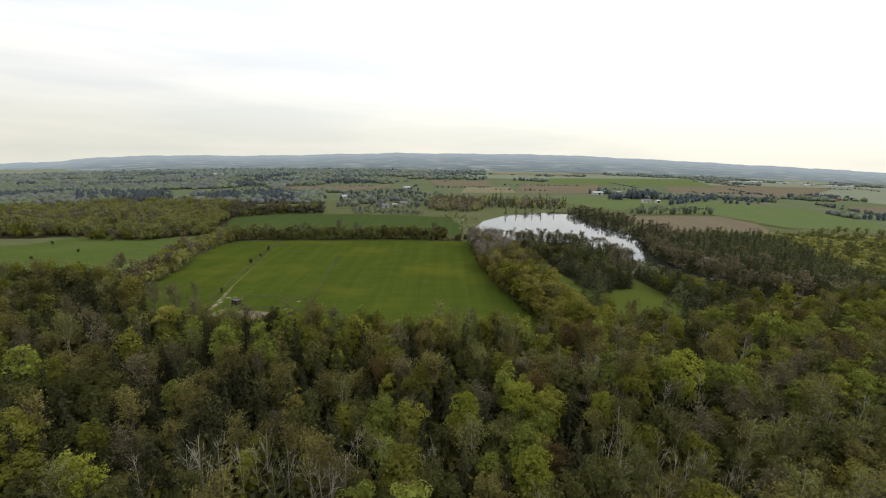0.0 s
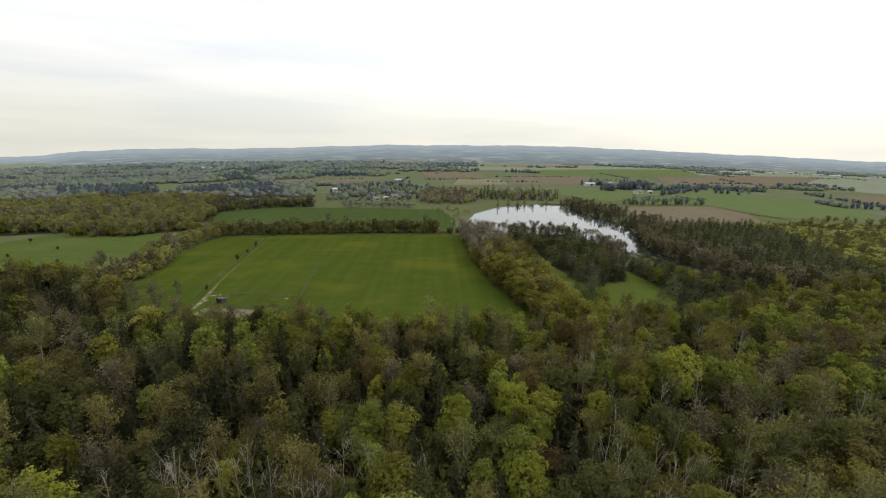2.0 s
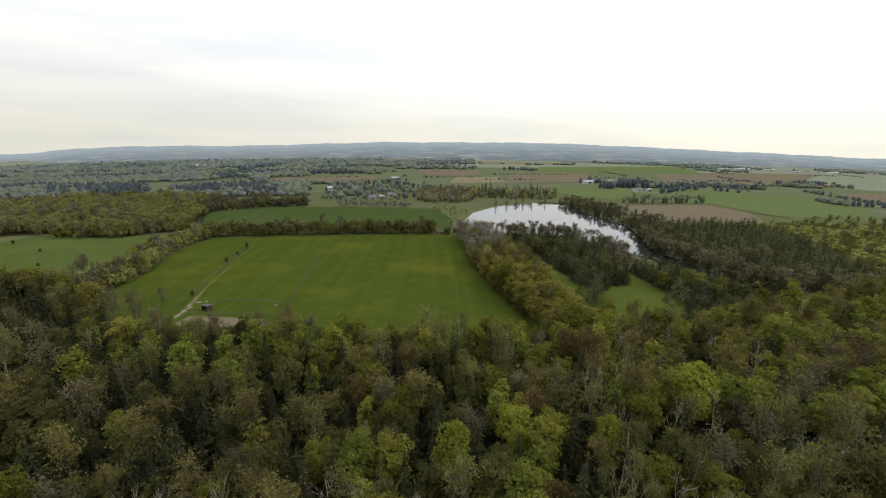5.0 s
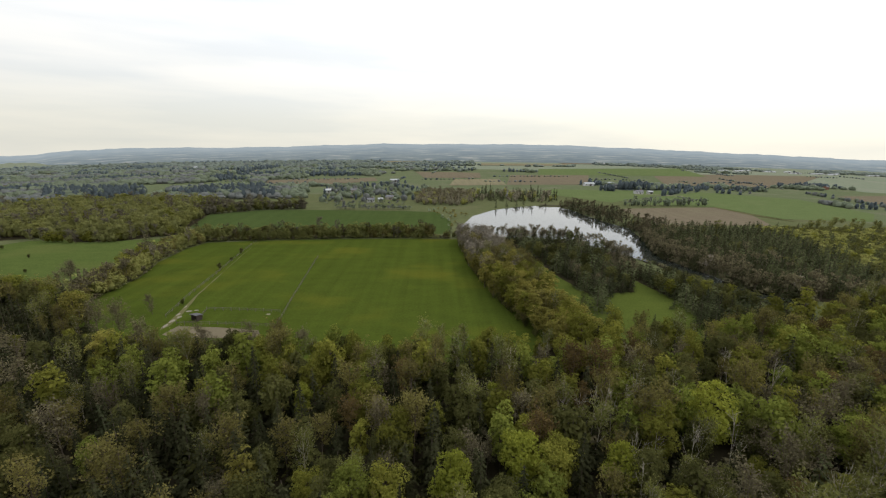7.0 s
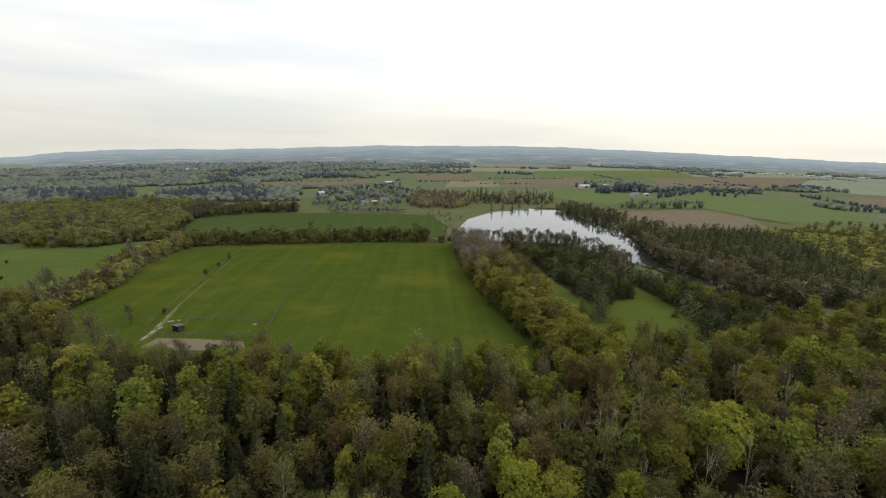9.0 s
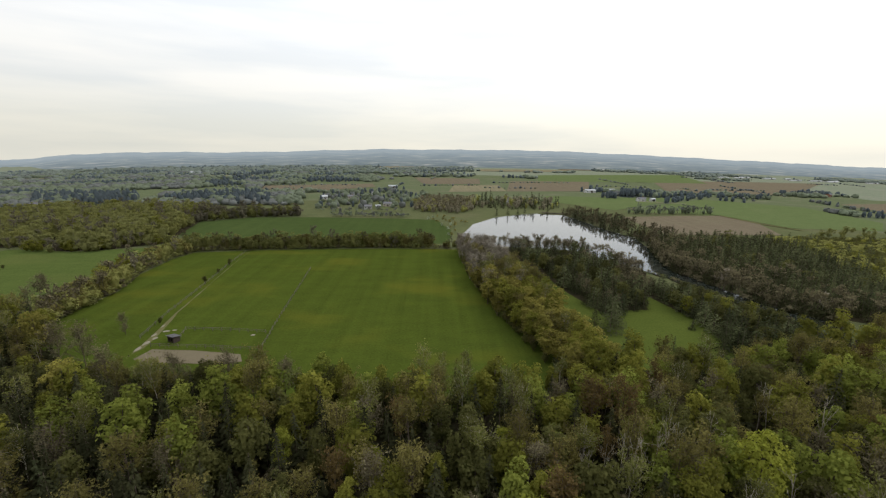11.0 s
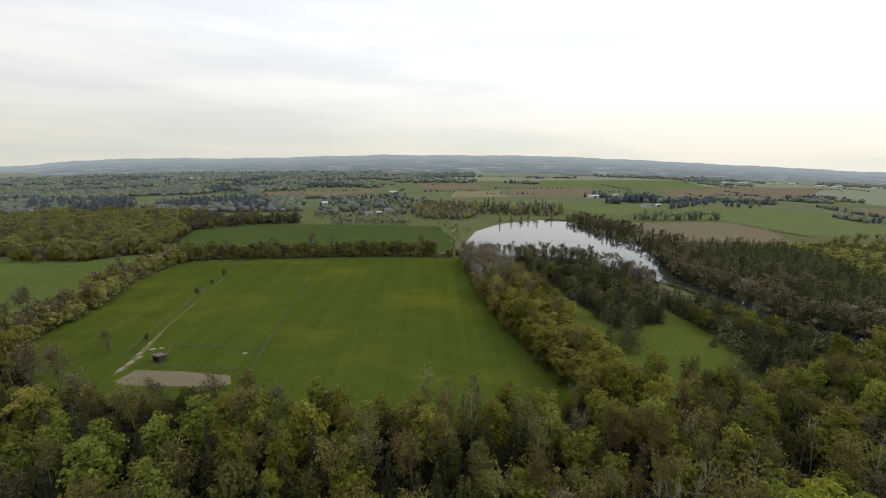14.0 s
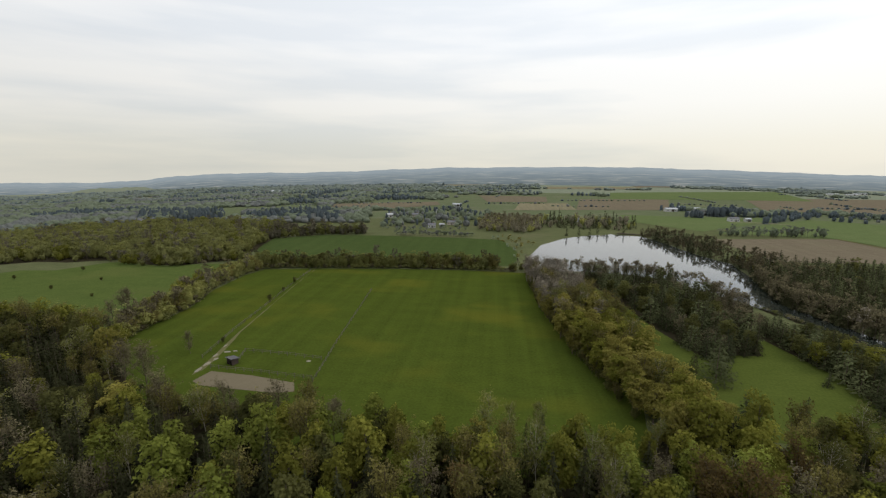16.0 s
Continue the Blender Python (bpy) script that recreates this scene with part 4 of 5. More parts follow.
LOW = {
    "hleaf": [filled(broadleaf(270 + i, 9.8, 4.1, 20, 360, 0.80, 0.04, limbs=2, up=0.9), 300 + i, 2.2, 0.4, 6.8) for i in range(5)],
    "cedar": [conifer(260 + i, 12.5, 2.4, 14, 8, 4, 0.85, 0.75, 0.12, 0.02) for i in range(3)],
    "leaf": [filled(broadleaf(200 + i, 11.5, 4.0, 14, 190, 1.1, 0.08, limbs=2, up=1.1), 310 + i, 2.3, 0.8, 8.4) for i in range(4)],
    "bush": [broadleaf(210 + i, 6.0, 3.0, 9, 100, 1.1, 0.02, limbs=1, trunk_r=0.12, up=0.8) for i in range(4)],
    "con": [conifer(220 + i, 12.0, 2.5, 13, 7, 4, 0.92, 0.75, 0.2, 0.03) for i in range(3)],
    "bare": [branching(230 + i, 11.0, 3.0, 7, 2, 0.15, 110, 0.9, 0.04) for i in range(3)],
    "far": [filled(broadleaf(240 + i, 11.0, 7.0, 9, 20, 3.2, 0.0, limbs=0, lobe_r=2.6, trunk_r=0.3, up=1.6), 320 + i, 6.4, -1.0, 9.8) for i in range(5)],
    "farcon": [filled(conifer(250 + i, 13.0, 3.4, 6, 5, 1, 2.6, 0.8, 0.2, 0.03), 330 + i, 2.9, 0.0, 11.5) for i in range(3)],
}


def wood_stuff(name, trees, label, category="woodland"):
    """One object holding many small trees. trees: (shape, leaf material, x, y, scale, tall)."""
    mats, slots = [], {}

    def slot(key):
        if key not in slots:
            slots[key] = len(mats)
            mats.append(M[key])
        return slots[key]

    vs, fs, ix, o = [], [], [], 0
    xs = np.array([t[2] for t in trees])
    ys = np.array([t[3] for t in trees])
    zs = land(xs, ys)
    for (shape, leaf, x, y, s, tall), z in zip(trees, zs):
        wood, crown = LOW[shape][random.randrange(len(LOW[shape]))]
        a = random.uniform(0, 2 * math.pi)
        ca, sa = math.cos(a), math.sin(a)
        for (v, f), key in ((wood, "paper" if leaf == "twigs" else "bark"), (crown, leaf)):
            w = np.stack([(v[:, 0] * ca - v[:, 1] * sa) * s + x, (v[:, 0] * sa + v[:, 1] * ca) * s + y, v[:, 2] * s * tall + z - 0.1], 1)
            vs.append(w)
            fs.append(f + o)
            ix.append(np.full(len(f), slot(key)))
            o += len(w)
    me = raw_mesh(name, np.concatenate(vs), np.concatenate(fs), mats, np.concatenate(ix))
    return tagged(new(name, me), label, category, kind="stuff")


def grow(poly, spacing, options, smin=0.75, smax=1.05):
    out = []
    for x, y in scatter(poly, spacing):
        shape, leaf = choose(options)
        out.append((shape, leaf, x, y, random.uniform(smin, smax), random.uniform(0.85, 1.15)))
    return out


def along(line, width, spacing, options, smin=0.7, smax=1.1):
    out = []
    for (x0, y0), (x1, y1) in zip(line, line[1:]):
        ln = math.hypot(x1 - x0, y1 - y0)
        n = max(1, int(ln / spacing))
        for i in range(n):
            w = (i + random.random()) / n
            o = random.uniform(-width, width)
            shape, leaf = choose(options)
            out.append((shape, leaf, x0 + (x1 - x0) * w - (y1 - y0) / ln * o, y0 + (y1 - y0) * w + (x1 - x0) / ln * o, random.uniform(smin, smax), random.uniform(0.8, 1.2)))
    return out


# plantation beyond the channel
PLANTATION = [(140.5, 260), (136, 240), (141.5, 219), (144.5, 204), (147.5, 192), (152.5, 182), (163, 171), (201, 169), (330, 180), (420, 300), (330, 316), (230, 312), (190, 318), (166, 312), (152, 288)]
trees = []
for x, y in scatter(PLANTATION, 4.1):
    e = edge_distance(PLANTATION, np.array([x]), np.array([y]))[0]
    n = noise.noise(Vector((x * 0.02, y * 0.02, 9.0)))
    if x > 248 + 20 * n - 0.25 * (300 - y):
        shape, leaf = choose(((("hleaf", "maple"), 1), (("hleaf", "green"), 4), (("hleaf", "hedge_leaf"), 2.5), (("con", "pine"), 1.5)))
    elif e < 9 and x < 225 and y < 262:
        shape, leaf = choose(((("bare", "dry"), 3), (("bare", "twigs"), 0.5), (("con", "cedar"), 2.5)))
    elif x < 185:
        shape, leaf = choose(((("bare", "dry"), 1.0), (("con", "cedar"), 4), (("con", "pine"), 2), (("con", "spruce"), 2)))
    else:
        shape, leaf = choose(((("con", "cedar"), 2), (("con", "pine"), 6), (("con", "spruce"), 4), (("leaf", "green"), 0.4)))
    trees.append((shape, leaf, x, y, random.uniform(0.78, 1.05), random.uniform(0.78, 0.98)))
trees += along([(151, 292), (141, 262), (136.5, 240), (142, 219), (145, 204), (148, 192), (153, 182), (162, 172)], 0.9, 0.6, ((("bare", "dry"), 3), (("con", "cedar"), 2), (("bush", "dry"), 1.5), (("bush", "cedar"), 1)), 0.6, 0.95)
trees += along([(120, 237), (128, 217), (132, 201), (134.5, 189), (140, 177), (150, 166)], 1.6, 0.8, ((("bush", "cedar"), 3), (("bush", "dry"), 1.5), (("bush", "green"), 2)), 0.25, 0.4)
wood_stuff("plantation_wood", trees, "dark conifer plantation edged with bare grey trees along the channel")

# wood behind the western meadow
trees = grow([(-420, 262), (-330, 290), (-300, 287), (-262, 297), (-231, 281), (-208, 283), (-181, 302), (-205, 385), (-236, 470), (-334, 490), (-415, 490), (-520, 480), (-620, 420), (-560, 330)], 7.6,
             ((("hleaf", "hedge_leaf"), 2.0), (("hleaf", "wood_leaf"), 5), (("hleaf", "maple"), 0.8), (("bare", "bud"), 1.2)), 0.65, 1.45)
trees += along([(-272, 290), (-231, 279), (-206, 281), (-182, 299)], 3, 2.5, ((("bare", "bud"), 2), (("hleaf", "wood_leaf"), 1.5), (("hleaf", "maple"), 0.7)), 0.55, 0.95)
wood_stuff("meadow_wood", trees, "olive-green spring wood behind the meadow")

# hedgerows round the pasture
HEDGE = ((("hleaf", "hedge_leaf"), 4.5), (("bare", "dry"), 1.4), (("bare", "bud"), 0.5), (("hleaf", "wood_leaf"), 0.9), (("bush", "hedge_leaf"), 2), (("hleaf", "olive"), 1.2))
trees = along([(-142, 166), (-144, 190), (-146, 210), (-155, 235), (-157, 262), (-151, 279)], 5.5, 0.8, HEDGE, 0.6, 1.05)
trees += along([(-141, 164), (-143, 190), (-145, 208)], 4, 1.6, ((("bare", "dry"), 2), (("hleaf", "olive"), 1)), 0.7, 1.1)
trees += along([(-148, 205), (-156, 238)], 4, 3.5, ((("leaf", "maple"), 1),), 0.75, 0.95)
wood_stuff("western_hedgerow", trees, "overgrown hedgerow of olive and brown trees beside the pasture", "hedgerow")
trees = along([(-152, 283), (-110, 288), (-60, 293), (-22, 295), (2, 294)], 4.5, 0.75, HEDGE, 0.6, 1.1)
trees += along([(10, 293), (22, 291)], 3, 1.2, HEDGE, 0.4, 0.6)
trees += along([(-45, 296), (-20, 298)], 3, 3, ((("leaf", "maple"), 1), (("leaf", "lime"), 0.5)), 0.7, 0.95)
trees += along([(-175, 300), (-152, 285)], 6, 1.4, HEDGE, 0.6, 0.9)
wood_stuff("northern_hedgerow", trees, "brown and olive hedgerow closing the far side of the pasture", "hedgerow")
trees = along([(-215, 383), (-190, 405), (-160, 416), (-125, 418)], 6, 1.6, ((("hleaf", "hedge_leaf"), 2), (("hleaf", "bud"), 3), (("bare", "bud"), 2)), 0.8, 1.2)
trees += along([(-95, 417), (-20, 414)], 2.5, 3.0, ((("bush", "far_leaf"), 2), (("bush", "far_brown"), 2)), 0.7, 1.0)
trees += along([(-250, 440), (-200, 425), (-165, 432)], 8, 1.8, ((("hleaf", "hedge_leaf"), 3), (("hleaf", "bud"), 2), (("bare", "bud"), 2)), 0.8, 1.15)
wood_stuff("crop_field_hedge", trees, "broken hedge and bushes behind the crop field", "hedgerow")

# low growth along the hedges and under the forest
LOWG = ((("bush", "hedge_leaf"), 3), (("bush", "wood_leaf"), 2), (("bush", "dry"), 2))
trees = along([(-137, 163), (-139, 190), (-140.5, 208), (-149, 233), (-150.5, 262), (-146, 277)], 1.6, 1.3, LOWG, 0.35, 0.65)
trees += along([(-147, 278), (-110, 283.5), (-60, 288.5), (-22, 290.5), (14, 288)], 1.5, 1.3, LOWG, 0.35, 0.65)
wood_stuff("hedge_undergrowth", trees, "low brambles and shrubs along the foot of the hedgerows", "shrubs")
trees = [("bush", choose((("green", 2.5), ("olive", 0.8), ("cedar", 6), ("dry", 0.5))), x, y, random.uniform(0.55, 1.05), random.uniform(0.8, 1.05)) for x, y in scatter(FOREST, 5.2)]
trees += [("bush", choose((("green", 3), ("olive", 3), ("aspen", 1.5), ("maple", 1))), x, y, random.uniform(0.8, 1.15), random.uniform(0.9, 1.1)) for x, y in scatter([(-56, 55), (-56, 70), (-18, 66), (25, 66), (100, 84), (100, 74), (70, 54)], 3.4)]
wood_stuff("cedar_thicket", thicket, "dense stands of dark cedar too thick to count", "cedars")
under = []
for x, y in scatter([(-62, 41), (-130, -60), (130, -60), (60, 41)], 5.2):
    shape, leaf = choose(((("leaf", "green"), 2), (("cedar", "cedar"), 3), (("leaf", "maple"), 1.5), (("bare", "olive"), 1.5)))
    under.append((shape, leaf, x, y, random.uniform(0.8, 1.1), random.uniform(0.9, 1.1)))
wood_stuff("forest_behind", under, "forest going on over the near slope")
wood_stuff("forest_undergrowth", trees, "saplings and shrubs filling the gaps of the forest", "shrubs")

# pond shores
trees = grow([(-14, 448), (30, 440), (46, 460), (58, 560), (-10, 560), (-22, 500)], 6.0, ((("hleaf", "bud"), 3), (("hleaf", "hedge_leaf"), 1.0), (("bare", "dry"), 2)), 0.6, 1.0)
trees += grow([(44, 478), (136, 470), (168, 520), (150, 545), (62, 556)], 8.5, ((("con", "spruce"), 4), (("hleaf", "bud"), 1.6), (("leaf", "hedge_leaf"), 0.6)), 0.5, 1.2)
trees += along([(66, 432), (78, 437), (110, 458), (128, 456)], 3, 12, ((("con", "spruce"), 1),), 0.7, 1.0)
trees += grow([(14, 300), (20, 345), (34, 385), (10, 420), (-4, 405), (12, 360)], 9, ((("bush", "olive"), 2), (("bush", "far_leaf"), 2)), 0.4, 0.7)
wood_stuff("north_shore_trees", trees, "spruces and leafless trees on the grassy north shore of the pond")
trees = grow([(143, 446), (156, 452), (176, 402), (182, 372), (166, 356), (158, 356), (153, 385), (147, 416)], 4.2, ((("con", "spruce"), 2), (("bare", "dry"), 3)), 0.55, 0.85)
trees += grow([(160, 342), (172, 346), (190, 322), (168, 312), (157, 292), (155, 300), (163, 326)], 3.8, ((("con", "spruce"), 1.8), (("bare", "dry"), 3), (("bush", "olive"), 1)), 0.7, 1.0)
trees += along([(138, 443), (145, 416), (148, 386), (153, 353), (160, 331), (152, 294)], 1.6, 1.3, ((("con", "spruce"), 2), (("bare", "dry"), 3), (("bush", "dry"), 1.5), (("con", "cedar"), 1)), 0.45, 0.8)
wood_stuff("east_shore_trees", trees, "dark thicket of spruces and bare trees along the east shore")
trees = along([(30, 291), (60, 294), (92, 286), (108, 262), (116, 236)], 2.5, 1.6, ((("bare", "dry"), 3), (("bare", "twigs"), 2)), 0.55, 0.85)
wood_stuff("shore_fringe", trees, "leafless grey trees along the near shore of the pond")

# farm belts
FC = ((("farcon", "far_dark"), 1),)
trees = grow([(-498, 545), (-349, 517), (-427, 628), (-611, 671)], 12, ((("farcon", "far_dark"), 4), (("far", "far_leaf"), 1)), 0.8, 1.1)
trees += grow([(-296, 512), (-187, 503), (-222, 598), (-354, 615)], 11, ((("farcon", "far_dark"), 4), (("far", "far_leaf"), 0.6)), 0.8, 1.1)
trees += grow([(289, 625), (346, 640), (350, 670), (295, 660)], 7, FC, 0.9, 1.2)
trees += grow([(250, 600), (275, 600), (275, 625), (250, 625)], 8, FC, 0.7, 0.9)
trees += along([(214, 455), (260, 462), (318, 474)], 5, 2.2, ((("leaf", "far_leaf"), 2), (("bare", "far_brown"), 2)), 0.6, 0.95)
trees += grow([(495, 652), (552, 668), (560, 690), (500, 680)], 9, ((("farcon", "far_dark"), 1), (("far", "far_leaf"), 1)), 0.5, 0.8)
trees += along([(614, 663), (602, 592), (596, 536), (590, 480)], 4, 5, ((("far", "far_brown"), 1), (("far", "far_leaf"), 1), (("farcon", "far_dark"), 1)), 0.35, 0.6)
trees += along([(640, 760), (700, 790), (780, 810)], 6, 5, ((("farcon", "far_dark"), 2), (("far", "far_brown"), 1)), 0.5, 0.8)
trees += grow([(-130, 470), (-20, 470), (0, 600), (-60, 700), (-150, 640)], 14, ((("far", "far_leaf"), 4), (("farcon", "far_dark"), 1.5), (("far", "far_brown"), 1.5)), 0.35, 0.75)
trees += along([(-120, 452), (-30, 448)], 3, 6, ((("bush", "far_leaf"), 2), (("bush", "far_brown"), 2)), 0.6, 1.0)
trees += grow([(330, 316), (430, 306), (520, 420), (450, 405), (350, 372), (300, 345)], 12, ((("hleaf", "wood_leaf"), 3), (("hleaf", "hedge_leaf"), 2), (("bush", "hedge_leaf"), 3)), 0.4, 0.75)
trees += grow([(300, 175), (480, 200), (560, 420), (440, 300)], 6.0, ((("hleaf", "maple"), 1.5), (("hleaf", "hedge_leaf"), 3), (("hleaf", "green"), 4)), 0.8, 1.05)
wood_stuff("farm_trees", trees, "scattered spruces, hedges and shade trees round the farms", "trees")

# open country to the horizon: belts of wood between the fields
closed = [p for _, p, _ in R_FIELDS]
trees = []
y = 500.0
while y < 1540:
    step = 8.4 + (y - 500) * 0.012
    x = -2.0 * y - 60
    while x < 1.28 * y + 60:
        px, py = x + random.uniform(-0.5, 0.5) * step, y + random.uniform(-0.5, 0.5) * step
        tau = px / py
        n = noise.noise(Vector((px * 0.0035, py * 0.0075, 1.7))) + 0.55 * noise.noise(Vector((px * 0.012, py * 0.02, 5.2)))
        limit = -0.1 if tau < -0.12 else (0.40 if tau > 0.12 and py < 1500 else 0.24)
        if py > 1000 and tau < 0.1:
            limit = -0.25
        if py < 640 and -0.35 < tau < 0.5:
            limit = 0.9
        if tau < -0.3:
            limit = -0.45
        if py > 1300:
            limit -= 0.16
        if n > limit and not any(inside(p, np.array([px]), np.array([py]))[0] for p in closed):
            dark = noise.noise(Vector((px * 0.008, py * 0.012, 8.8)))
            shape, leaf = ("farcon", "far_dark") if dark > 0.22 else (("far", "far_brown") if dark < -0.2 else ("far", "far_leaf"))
            # past about 1120 m, swap to the leaf copies with painted haze
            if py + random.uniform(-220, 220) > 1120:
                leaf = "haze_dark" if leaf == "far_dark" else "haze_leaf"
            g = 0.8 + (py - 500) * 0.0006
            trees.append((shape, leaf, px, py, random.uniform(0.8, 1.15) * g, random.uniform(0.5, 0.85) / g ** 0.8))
        x += step
    y += step
for _ in range(36):
    cy = random.uniform(560, 1450)
    cx = random.uniform(-0.9, 1.1) * cy
    ang = random.choice((0.12, 0.12, 1.5)) + random.uniform(-0.1, 0.1)
    ln = random.uniform(80, 260)
    for i in range(int(ln / 9)):
        u = i * 9 + random.uniform(-3, 3)
        hx, hy = cx + math.cos(ang) * u, cy + math.sin(ang) * u
        if hy < 1500 and not inside(POND, np.array([hx]), np.array([hy]))[0]:
            trees.append(("far", random.choice(("far_leaf", "far_brown", "far_dark")), hx, hy, random.uniform(0.22, 0.48), random.uniform(0.7, 1.0)))
wood_stuff("distant_woods", trees, "belts of woodland and hedges across the distant farmland")

# ---------------------------------------------------------------- paddock: ring, track, shed, fences
sheet("riding_ring", [(-88.5, 150.3), (-74, 149.4), (-59, 147), (-56.5, 142.5), (-62, 141), (-86, 142), (-90, 144)], M["sand"], 0.11, "tan sand riding ring at the forest edge", "riding ring", 5)
sheet("track", [(-92.8, 147), (-94.6, 158), (-98.9, 180), (-104.2, 214), (-109.4, 247), (-112.9, 277), (-112.6, 277), (-109.1, 247), (-103.8, 214), (-98.4, 181), (-94.3, 166), (-92.6, 158), (-91.6, 151)], M["dirt"], 0.09, "pale worn dirt track along the pasture fence", "track", 6, ragged=0.2)
for x, y, rx, ry in ((-93.0, 150.5, 0.8, 2.0), (-93.2, 154.5, 0.9, 1.6), (-92.6, 158, 0.8, 1.2), (-94.6, 160.5, 0.6, 1.3), (-92.4, 163.6, 1.3, 0.8), (-89.8, 164.4, 1.0, 0.6), (-96.2, 168, 0.4, 1.4)):
    ring = [(x + rx * math.cos(a) * random.uniform(0.6, 1.2), y + ry * math.sin(a) * random.uniform(0.6, 1.2)) for a in np.linspace(0, 2 * math.pi, 9, endpoint=False)]
    sheet("bare_patch", ring, M["gravel"], 0.13, "bleached bare ground beside the track", "bare ground", 3)
sheet("bare_patch", [(-61.8, 160.5), (-61.4, 161.2), (-60.5, 161.3), (-59.9, 160.8), (-60.2, 160.1), (-61.2, 160)], M["gravel"], 0.13, "small pale sandy patch in the pasture", "bare ground", 3, ragged=0.1)


def run_in_shed(x, y, turn):
    """Three-walled horse shelter with a single-pitch roof."""
    thing = new("run_in_shed")
    thing.matrix_basis = pose(x, y, lz(x, y) + 0.06, 0, 0, turn)
    w, d, hf, hb = 2.8, 2.2, 2.2, 1.75
    back = part("back_wall", box_bm(w, 0.12, hb, (0, d / 2, hb / 2), 0.02), M["boards"], thing)
    for i in range(9):
        part("board", box_bm(0.25, 0.03, hb - 0.1, (-w / 2 + 0.25 + i * 0.29, 0.075 + d / 2, hb / 2), 0.008), M["boards"], back)
    for s in (-1, 1):
        bm = bmesh.new()
        prof = [(-d / 2, 0), (d / 2, 0), (d / 2, hb), (-d / 2, hf)]
        a = [bm.verts.new((s * w / 2 - 0.06, py, pz)) for py, pz in prof]
        c = [bm.verts.new((s * w / 2 + 0.06, py, pz)) for py, pz in prof]
        bm.faces.new(a)
        bm.faces.new(c[::-1])
        for i in range(4):
            bm.faces.new((a[i], c[i], c[(i + 1) % 4], a[(i + 1) % 4]))
        bmesh.ops.recalc_face_normals(bm, faces=bm.faces[:])
        part("side_wall", bm, M["boards"], thing)
    part("front_board", box_bm(w, 0.1, 0.5, (0, -d / 2, hf - 0.3), 0.02), M["boards"], thing)
    for px in (-w / 2 + 0.12, 0, w / 2 - 0.12):
        part("post", box_bm(0.18, 0.18, hf - 0.1, (px, -d / 2 + 0.06, (hf - 0.1) / 2), 0.02), M["boards"], thing)
    tilt = math.degrees(math.atan2(hb - hf, d))
    roof = part("roof", box_bm(w + 0.7, math.hypot(d, hf - hb) + 0.8, 0.07, (0, 0, (hf + hb) / 2 + 0.08), 0.01, pose(0, 0, 0, tilt)), M["shed_roof"], thing, "grey sheet-metal roof")
    for i in range(8):
        part("roof_rib", box_bm(0.07, d + 1.0, 0.05, (-w / 2 - 0.2 + i * 0.45, 0, (hf + hb) / 2 + 0.135), 0.0, pose(0, 0, 0, tilt)), M["shed_roof"], roof)
    part("dirt_floor", box_bm(w - 0.2, d - 0.2, 0.06, (0, 0, 0.03)), M["floor"], thing)
    return tagged(thing, "small dark wooden run-in shed with grey metal roof", "shed")


run_in_shed(-85.0, 156.0, -24)

post_bm = box_bm(0.16, 0.16, 1.5, (0, 0, 0.7), 0.02)
post_mesh = bpy.data.meshes.new("post")
post_bm.to_mesh(post_mesh)
post_bm.free()
post_mesh.materials.append(M["post"])


def fence(line, gap, rails, label):
    thing = new("fence")
    x0, y0 = line[0]
    z0 = lz(x0, y0)
    thing.matrix_basis = pose(x0, y0, z0 + 0.06)
    for (ax, ay), (bx, by) in zip(line, line[1:]):
        ln = math.hypot(bx - ax, by - ay)
        n = max(1, round(ln / gap))
        for i in range(n + 1):
            px, py = ax + (bx - ax) * i / n - x0, ay + (by - ay) * i / n - y0
            ob = mesh_part("post", post_mesh, thing)
            ob.matrix_basis = pose(px, py, 0, random.uniform(-2, 2), random.uniform(-2, 2), random.uniform(-8, 8))
        ang = math.degrees(math.atan2(by - ay, bx - ax))
        for h in rails:
            rail = part("rail", box_bm(ln, 0.05, 0.12, (ln / 2, 0, 0), 0.01), M["post"], thing)
            rail.matrix_basis = pose(ax - x0, ay - y0, h, 0, 0, ang)
    return tagged(thing, label, "fence", "paddock fences")


fence([(-53.5, 148), (-57, 175), (-61, 212), (-64, 240)], 3.6, (0.65, 1.25), "weathered wooden rail fence across the pasture")
fence([(-86, 164.5), (-70, 163.6), (-57, 162)], 3.0, (0.7, 1.25), "weathered wooden rail fence behind the shed")
fence([(-90, 152), (-72, 151), (-54.5, 149.5)], 3.0, (0.7, 1.25), "weathered wooden rail fence along the sand ring")
fence([(-86, 164.5), (-84.5, 159)], 2.6, (0.7, 1.25), "short rail fence joining the shed")
fence([(-97.5, 158), (-101.6, 180), (-106, 214), (-111, 247), (-114.4, 277)], 5.0, (0.6, 1.2), "wooden fence beside the dirt track")

for x, y, s in ((-107, 216, 0.32), (-110.5, 247, 0.3), (-109, 232, 0.22), (-113, 279, 0.5), (-98.5, 170, 0.2)):
    plant("green", x, y, s, 0.9, label="small green bush beside the track fence")
for x, y, s in ((-262, 262, 0.25), (-225, 240, 0.2), (-236, 222, 0.22), (-200, 212, 0.18), (-284, 240, 0.25)):
    plant("green", x, y, s, 0.8, label="small shrub standing in the pale meadow", wide=1.2)
plant("bare", -158.5, 190, 0.85, label="leafless tree rising from the hedgerow")
plant("bare", -162, 194, 0.8, label="leafless tree rising from the hedgerow")
plant("bare", -152, 178, 0.8, label="leafless tree rising from the hedgerow")
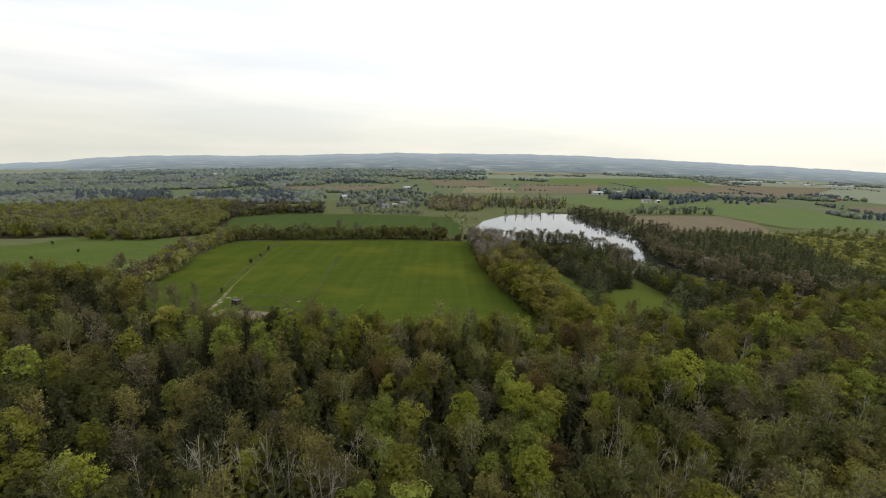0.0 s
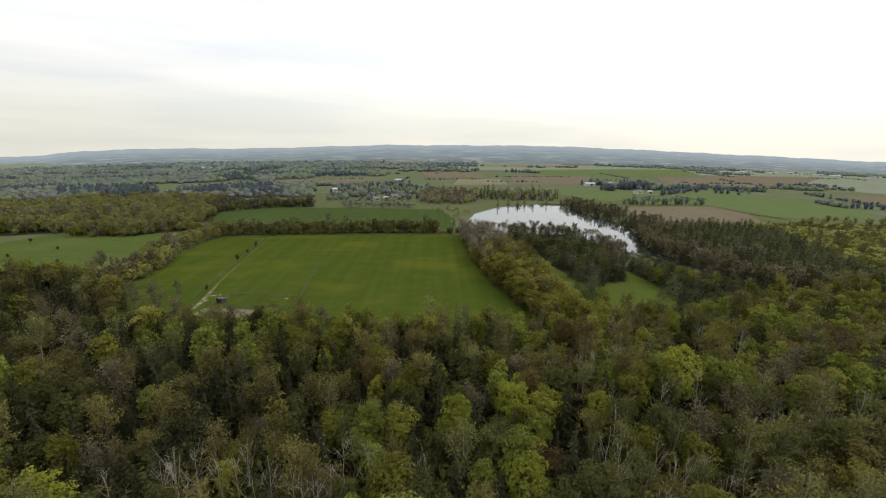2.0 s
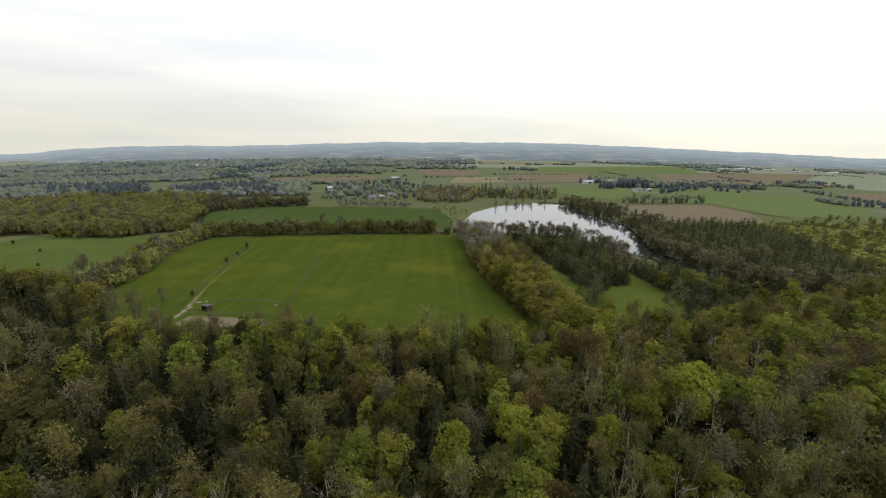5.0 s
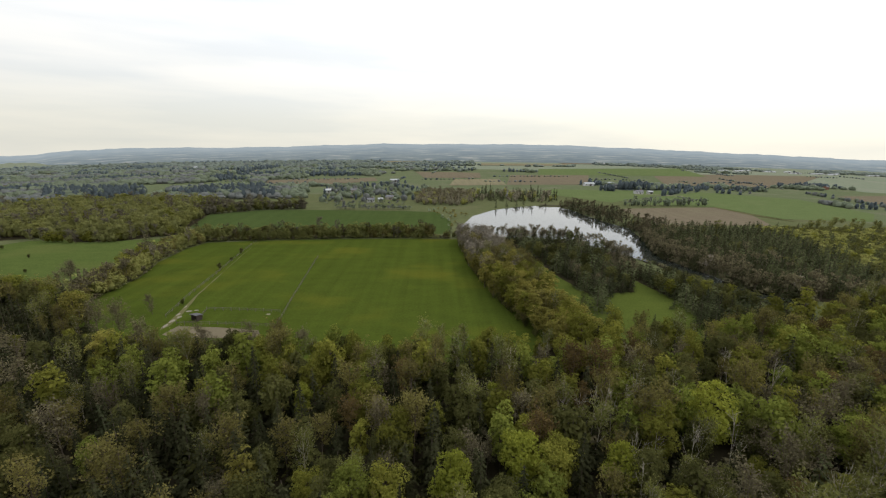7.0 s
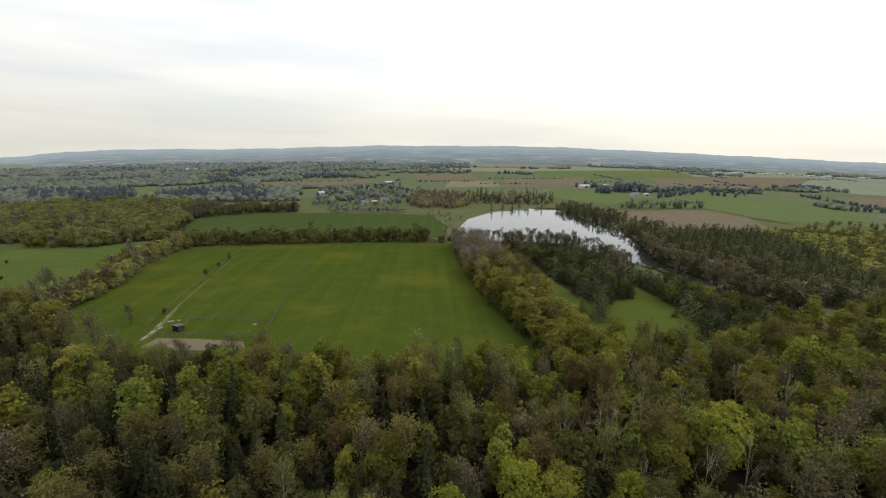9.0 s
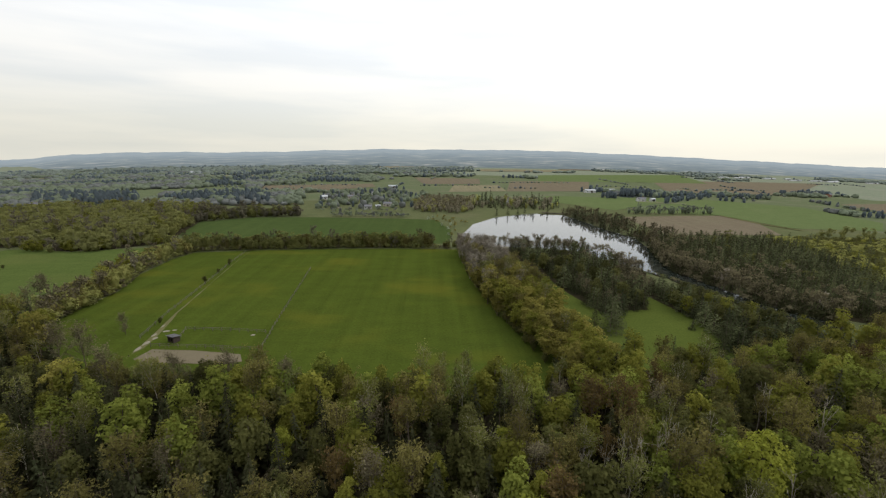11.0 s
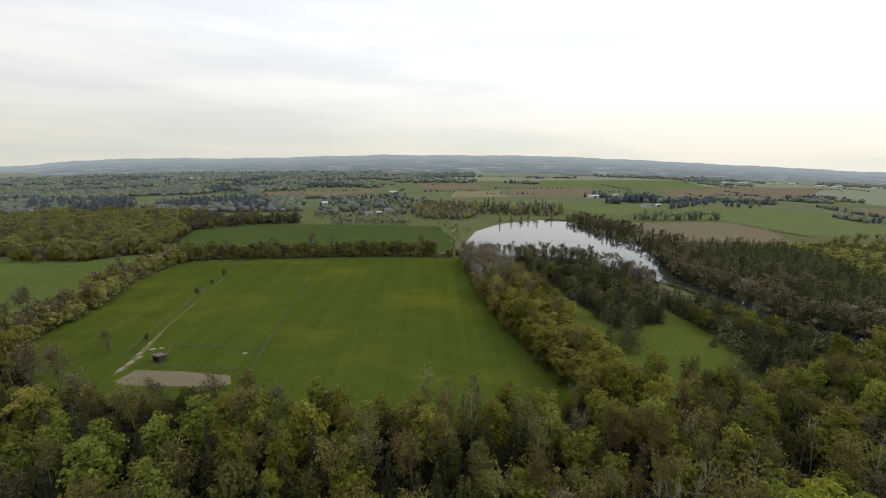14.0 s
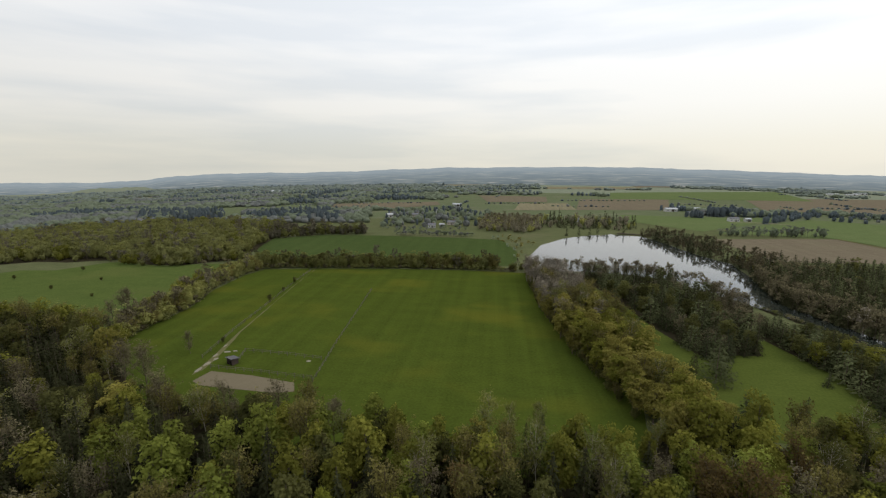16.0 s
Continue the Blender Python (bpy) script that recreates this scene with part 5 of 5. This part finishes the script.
plant("bare", -106.6, 163, 0.55, 0.9, label="small leafless tree standing in the pasture")
plant("bare", -104, 160.5, 0.4, 0.8, label="small leafless tree standing in the pasture")

# ---------------------------------------------------------------- houses and barns


def house(x, y, w, d, h, turn, wall, roof, name="house", label="", pitch=0.5, windows=3):
    w, d, h = w * 0.72, d * 0.72, h * 0.85
    thing = new(name)
    thing.matrix_basis = pose(x, y, lz(x, y) + 0.2, 0, 0, turn)
    body = bmesh.new()
    rise = d / 2 * pitch
    prof = [(-d / 2, -0.3), (d / 2, -0.3), (d / 2, h), (0, h + rise), (-d / 2, h)]
    a = [body.verts.new((-w / 2, py, pz)) for py, pz in prof]
    c = [body.verts.new((w / 2, py, pz)) for py, pz in prof]
    body.faces.new(a)
    body.faces.new(c[::-1])
    for i in range(5):
        body.faces.new((a[i], c[i], c[(i + 1) % 5], a[(i + 1) % 5]))
    bmesh.ops.recalc_face_normals(body, faces=body.faces[:])
    part("wall", body, M[wall], thing)
    slope_len = math.hypot(d / 2, rise) + 0.5
    tilt = math.degrees(math.atan2(rise, d / 2))
    for s in (-1, 1):
        part("roof", box_bm(w + 0.9, slope_len, 0.2, (0, s * (d / 4 + 0.15), h + rise / 2 + 0.1), 0.0, pose(0, 0, 0, -s * tilt)), M[roof], thing)
    for i in range(windows):
        wx = -w / 2 + w * (i + 0.5) / windows
        for s in (-1, 1):
            win = part("window", box_bm(1.5, 0.12, 1.5, (wx, s * (d / 2 + 0.03), h * 0.55), 0.02), M["white_wall"], thing)
            part("pane", box_bm(1.2, 0.06, 1.2, (wx, s * (d / 2 + 0.09), h * 0.55)), M["glass"], win)
    part("door", box_bm(1.2 if name == "house" else 3.6, 0.14, 2.1 if name == "house" else 3.2, (w * 0.12, -d / 2 - 0.03, 1.05 if name == "house" else 1.6), 0.02), M["boards"], thing)
    if name == "house":
        part("chimney", box_bm(0.9, 0.9, 2.2, (w * 0.25, 0.6, h + rise), 0.03), M["brick_wall"], thing)
    return tagged(thing, label, name, "farm buildings")


WB = "white farmhouse with grey shingle roof among trees"
for spec in (
    (-139, 558, 12, 9, 4, 30, "white_wall", "steel_roof", "house", "white house with pale roof beside a gravel drive"),
    (-64, 713, 20, 9, 4, 4, "white_wall", "steel_roof", "barn", "long white barn with pale steel roof"),
    (-104, 560, 12, 9, 4, 15, "tan_wall", "grey_roof", "house", "tan house with grey roof among garden trees"),
    (-68, 468, 11, 8, 3.5, 10, "white_wall", "grey_roof", "house", WB),
    (-58, 474, 7, 6, 3, 10, "white_wall", "steel_roof", "shed", "small pale outbuilding by the house"),
    (-49, 492, 12, 9, 3.5, -12, "tan_wall", "grey_roof", "house", "tan house with grey roof among garden trees"),
    (-80, 610, 12, 9, 4, 20, "white_wall", "grey_roof", "house", WB),
    (-330, 529, 18, 8, 3.5, 22, "tan_wall", "steel_roof", "barn", "long low barn with pale roof in the woods"),
    (-486, 535, 12, 9, 4, 12, "white_wall", "grey_roof", "house", WB),
    (-470, 548, 10, 8, 4, 40, "brick_wall", "grey_roof", "house", "brick house with dark roof at the wood's edge"),
    (-518, 796, 15, 9, 4, 12, "white_wall", "steel_roof", "barn", "pale barn beyond the woods"),
    (-355, 602, 14, 9, 4, -10, "tan_wall", "grey_roof", "house", "tan house with grey roof among trees"),
    (-629, 1145, 36, 12, 5, 5, "white_wall", "steel_roof", "barn", "large white farm building far off"),
    (-660, 1180, 16, 10, 5, 5, "white_wall", "steel_roof", "barn", "large white farm building far off"),
    (100, 535, 11, 8, 4, 8, "white_wall", "grey_roof", "house", WB),
    (262, 690, 24, 10, 4, 8, "white_wall", "steel_roof", "barn", "long white barn with pale steel roof"),
    (306, 708, 16, 9, 4, 8, "white_wall", "steel_roof", "barn", "long white barn with pale steel roof"),
    (285, 715, 12, 9, 4.5, 98, "white_wall", "steel_roof", "barn", "white barn with pale steel roof"),
    (293, 583, 16, 9, 4, 6, "white_wall", "grey_roof", "house", WB),
    (311, 586, 9, 7, 3.5, 6, "white_wall", "steel_roof", "shed", "pale outbuilding beside the farmhouse"),
    (728, 775, 14, 10, 6, 30, "white_wall", "steel_roof", "house", "tall white farmhouse with pale roof"),
    (748, 768, 14, 10, 5, 30, "brick_wall", "grey_roof", "barn", "red-brown barn beside the farmhouse"),
    (-900, 900, 20, 10, 4, 10, "white_wall", "steel_roof", "barn", "pale barn beyond the woods"),
    (-760, 760, 16, 10, 5, -10, "brick_wall", "grey_roof", "house", "brick house with dark roof at the wood's edge"),
    (-715, 740, 14, 10, 5, 20, "white_wall", "grey_roof", "house", WB),
):
    house(*spec)
# far town of long pale sheds
for i in range(16):
    tx, ty = 940 + i * 50 + random.uniform(-25, 25), 1330 + i * 8 + random.uniform(-70, 40)
    house(tx, ty, random.uniform(22, 60), 16, random.uniform(2.6, 3.6), random.uniform(-12, 12), "white_wall", "steel_roof", "warehouse", "long pale warehouse on the edge of the far town", 0.15, 5)

sheet("driveway", [(-137, 554), (-128, 530), (-108, 482), (-100, 470), (-97, 472), (-105, 486), (-124, 532), (-132, 555)], M["gravel"], 0.35, "white gravel drive to the house", "driveway", 12)
sheet("driveway", [(285, 576), (321, 570), (345, 560), (346, 563), (322, 574), (286, 579)], M["gravel"], 0.35, "white gravel drive to the farm", "driveway", 12)
sheet("farm_track", [(316, 459), (319, 410), (333, 376), (337, 376), (323, 411), (320, 460)], M["dirt"], 0.4, "pale dirt track along the brown field", "track", 12)
sheet("jetty_bank", [(118, 450), (140, 443), (142, 446), (119, 454)], M["boards"], 0.5, "dark timber bank at the end of the pond", "bank", 8)
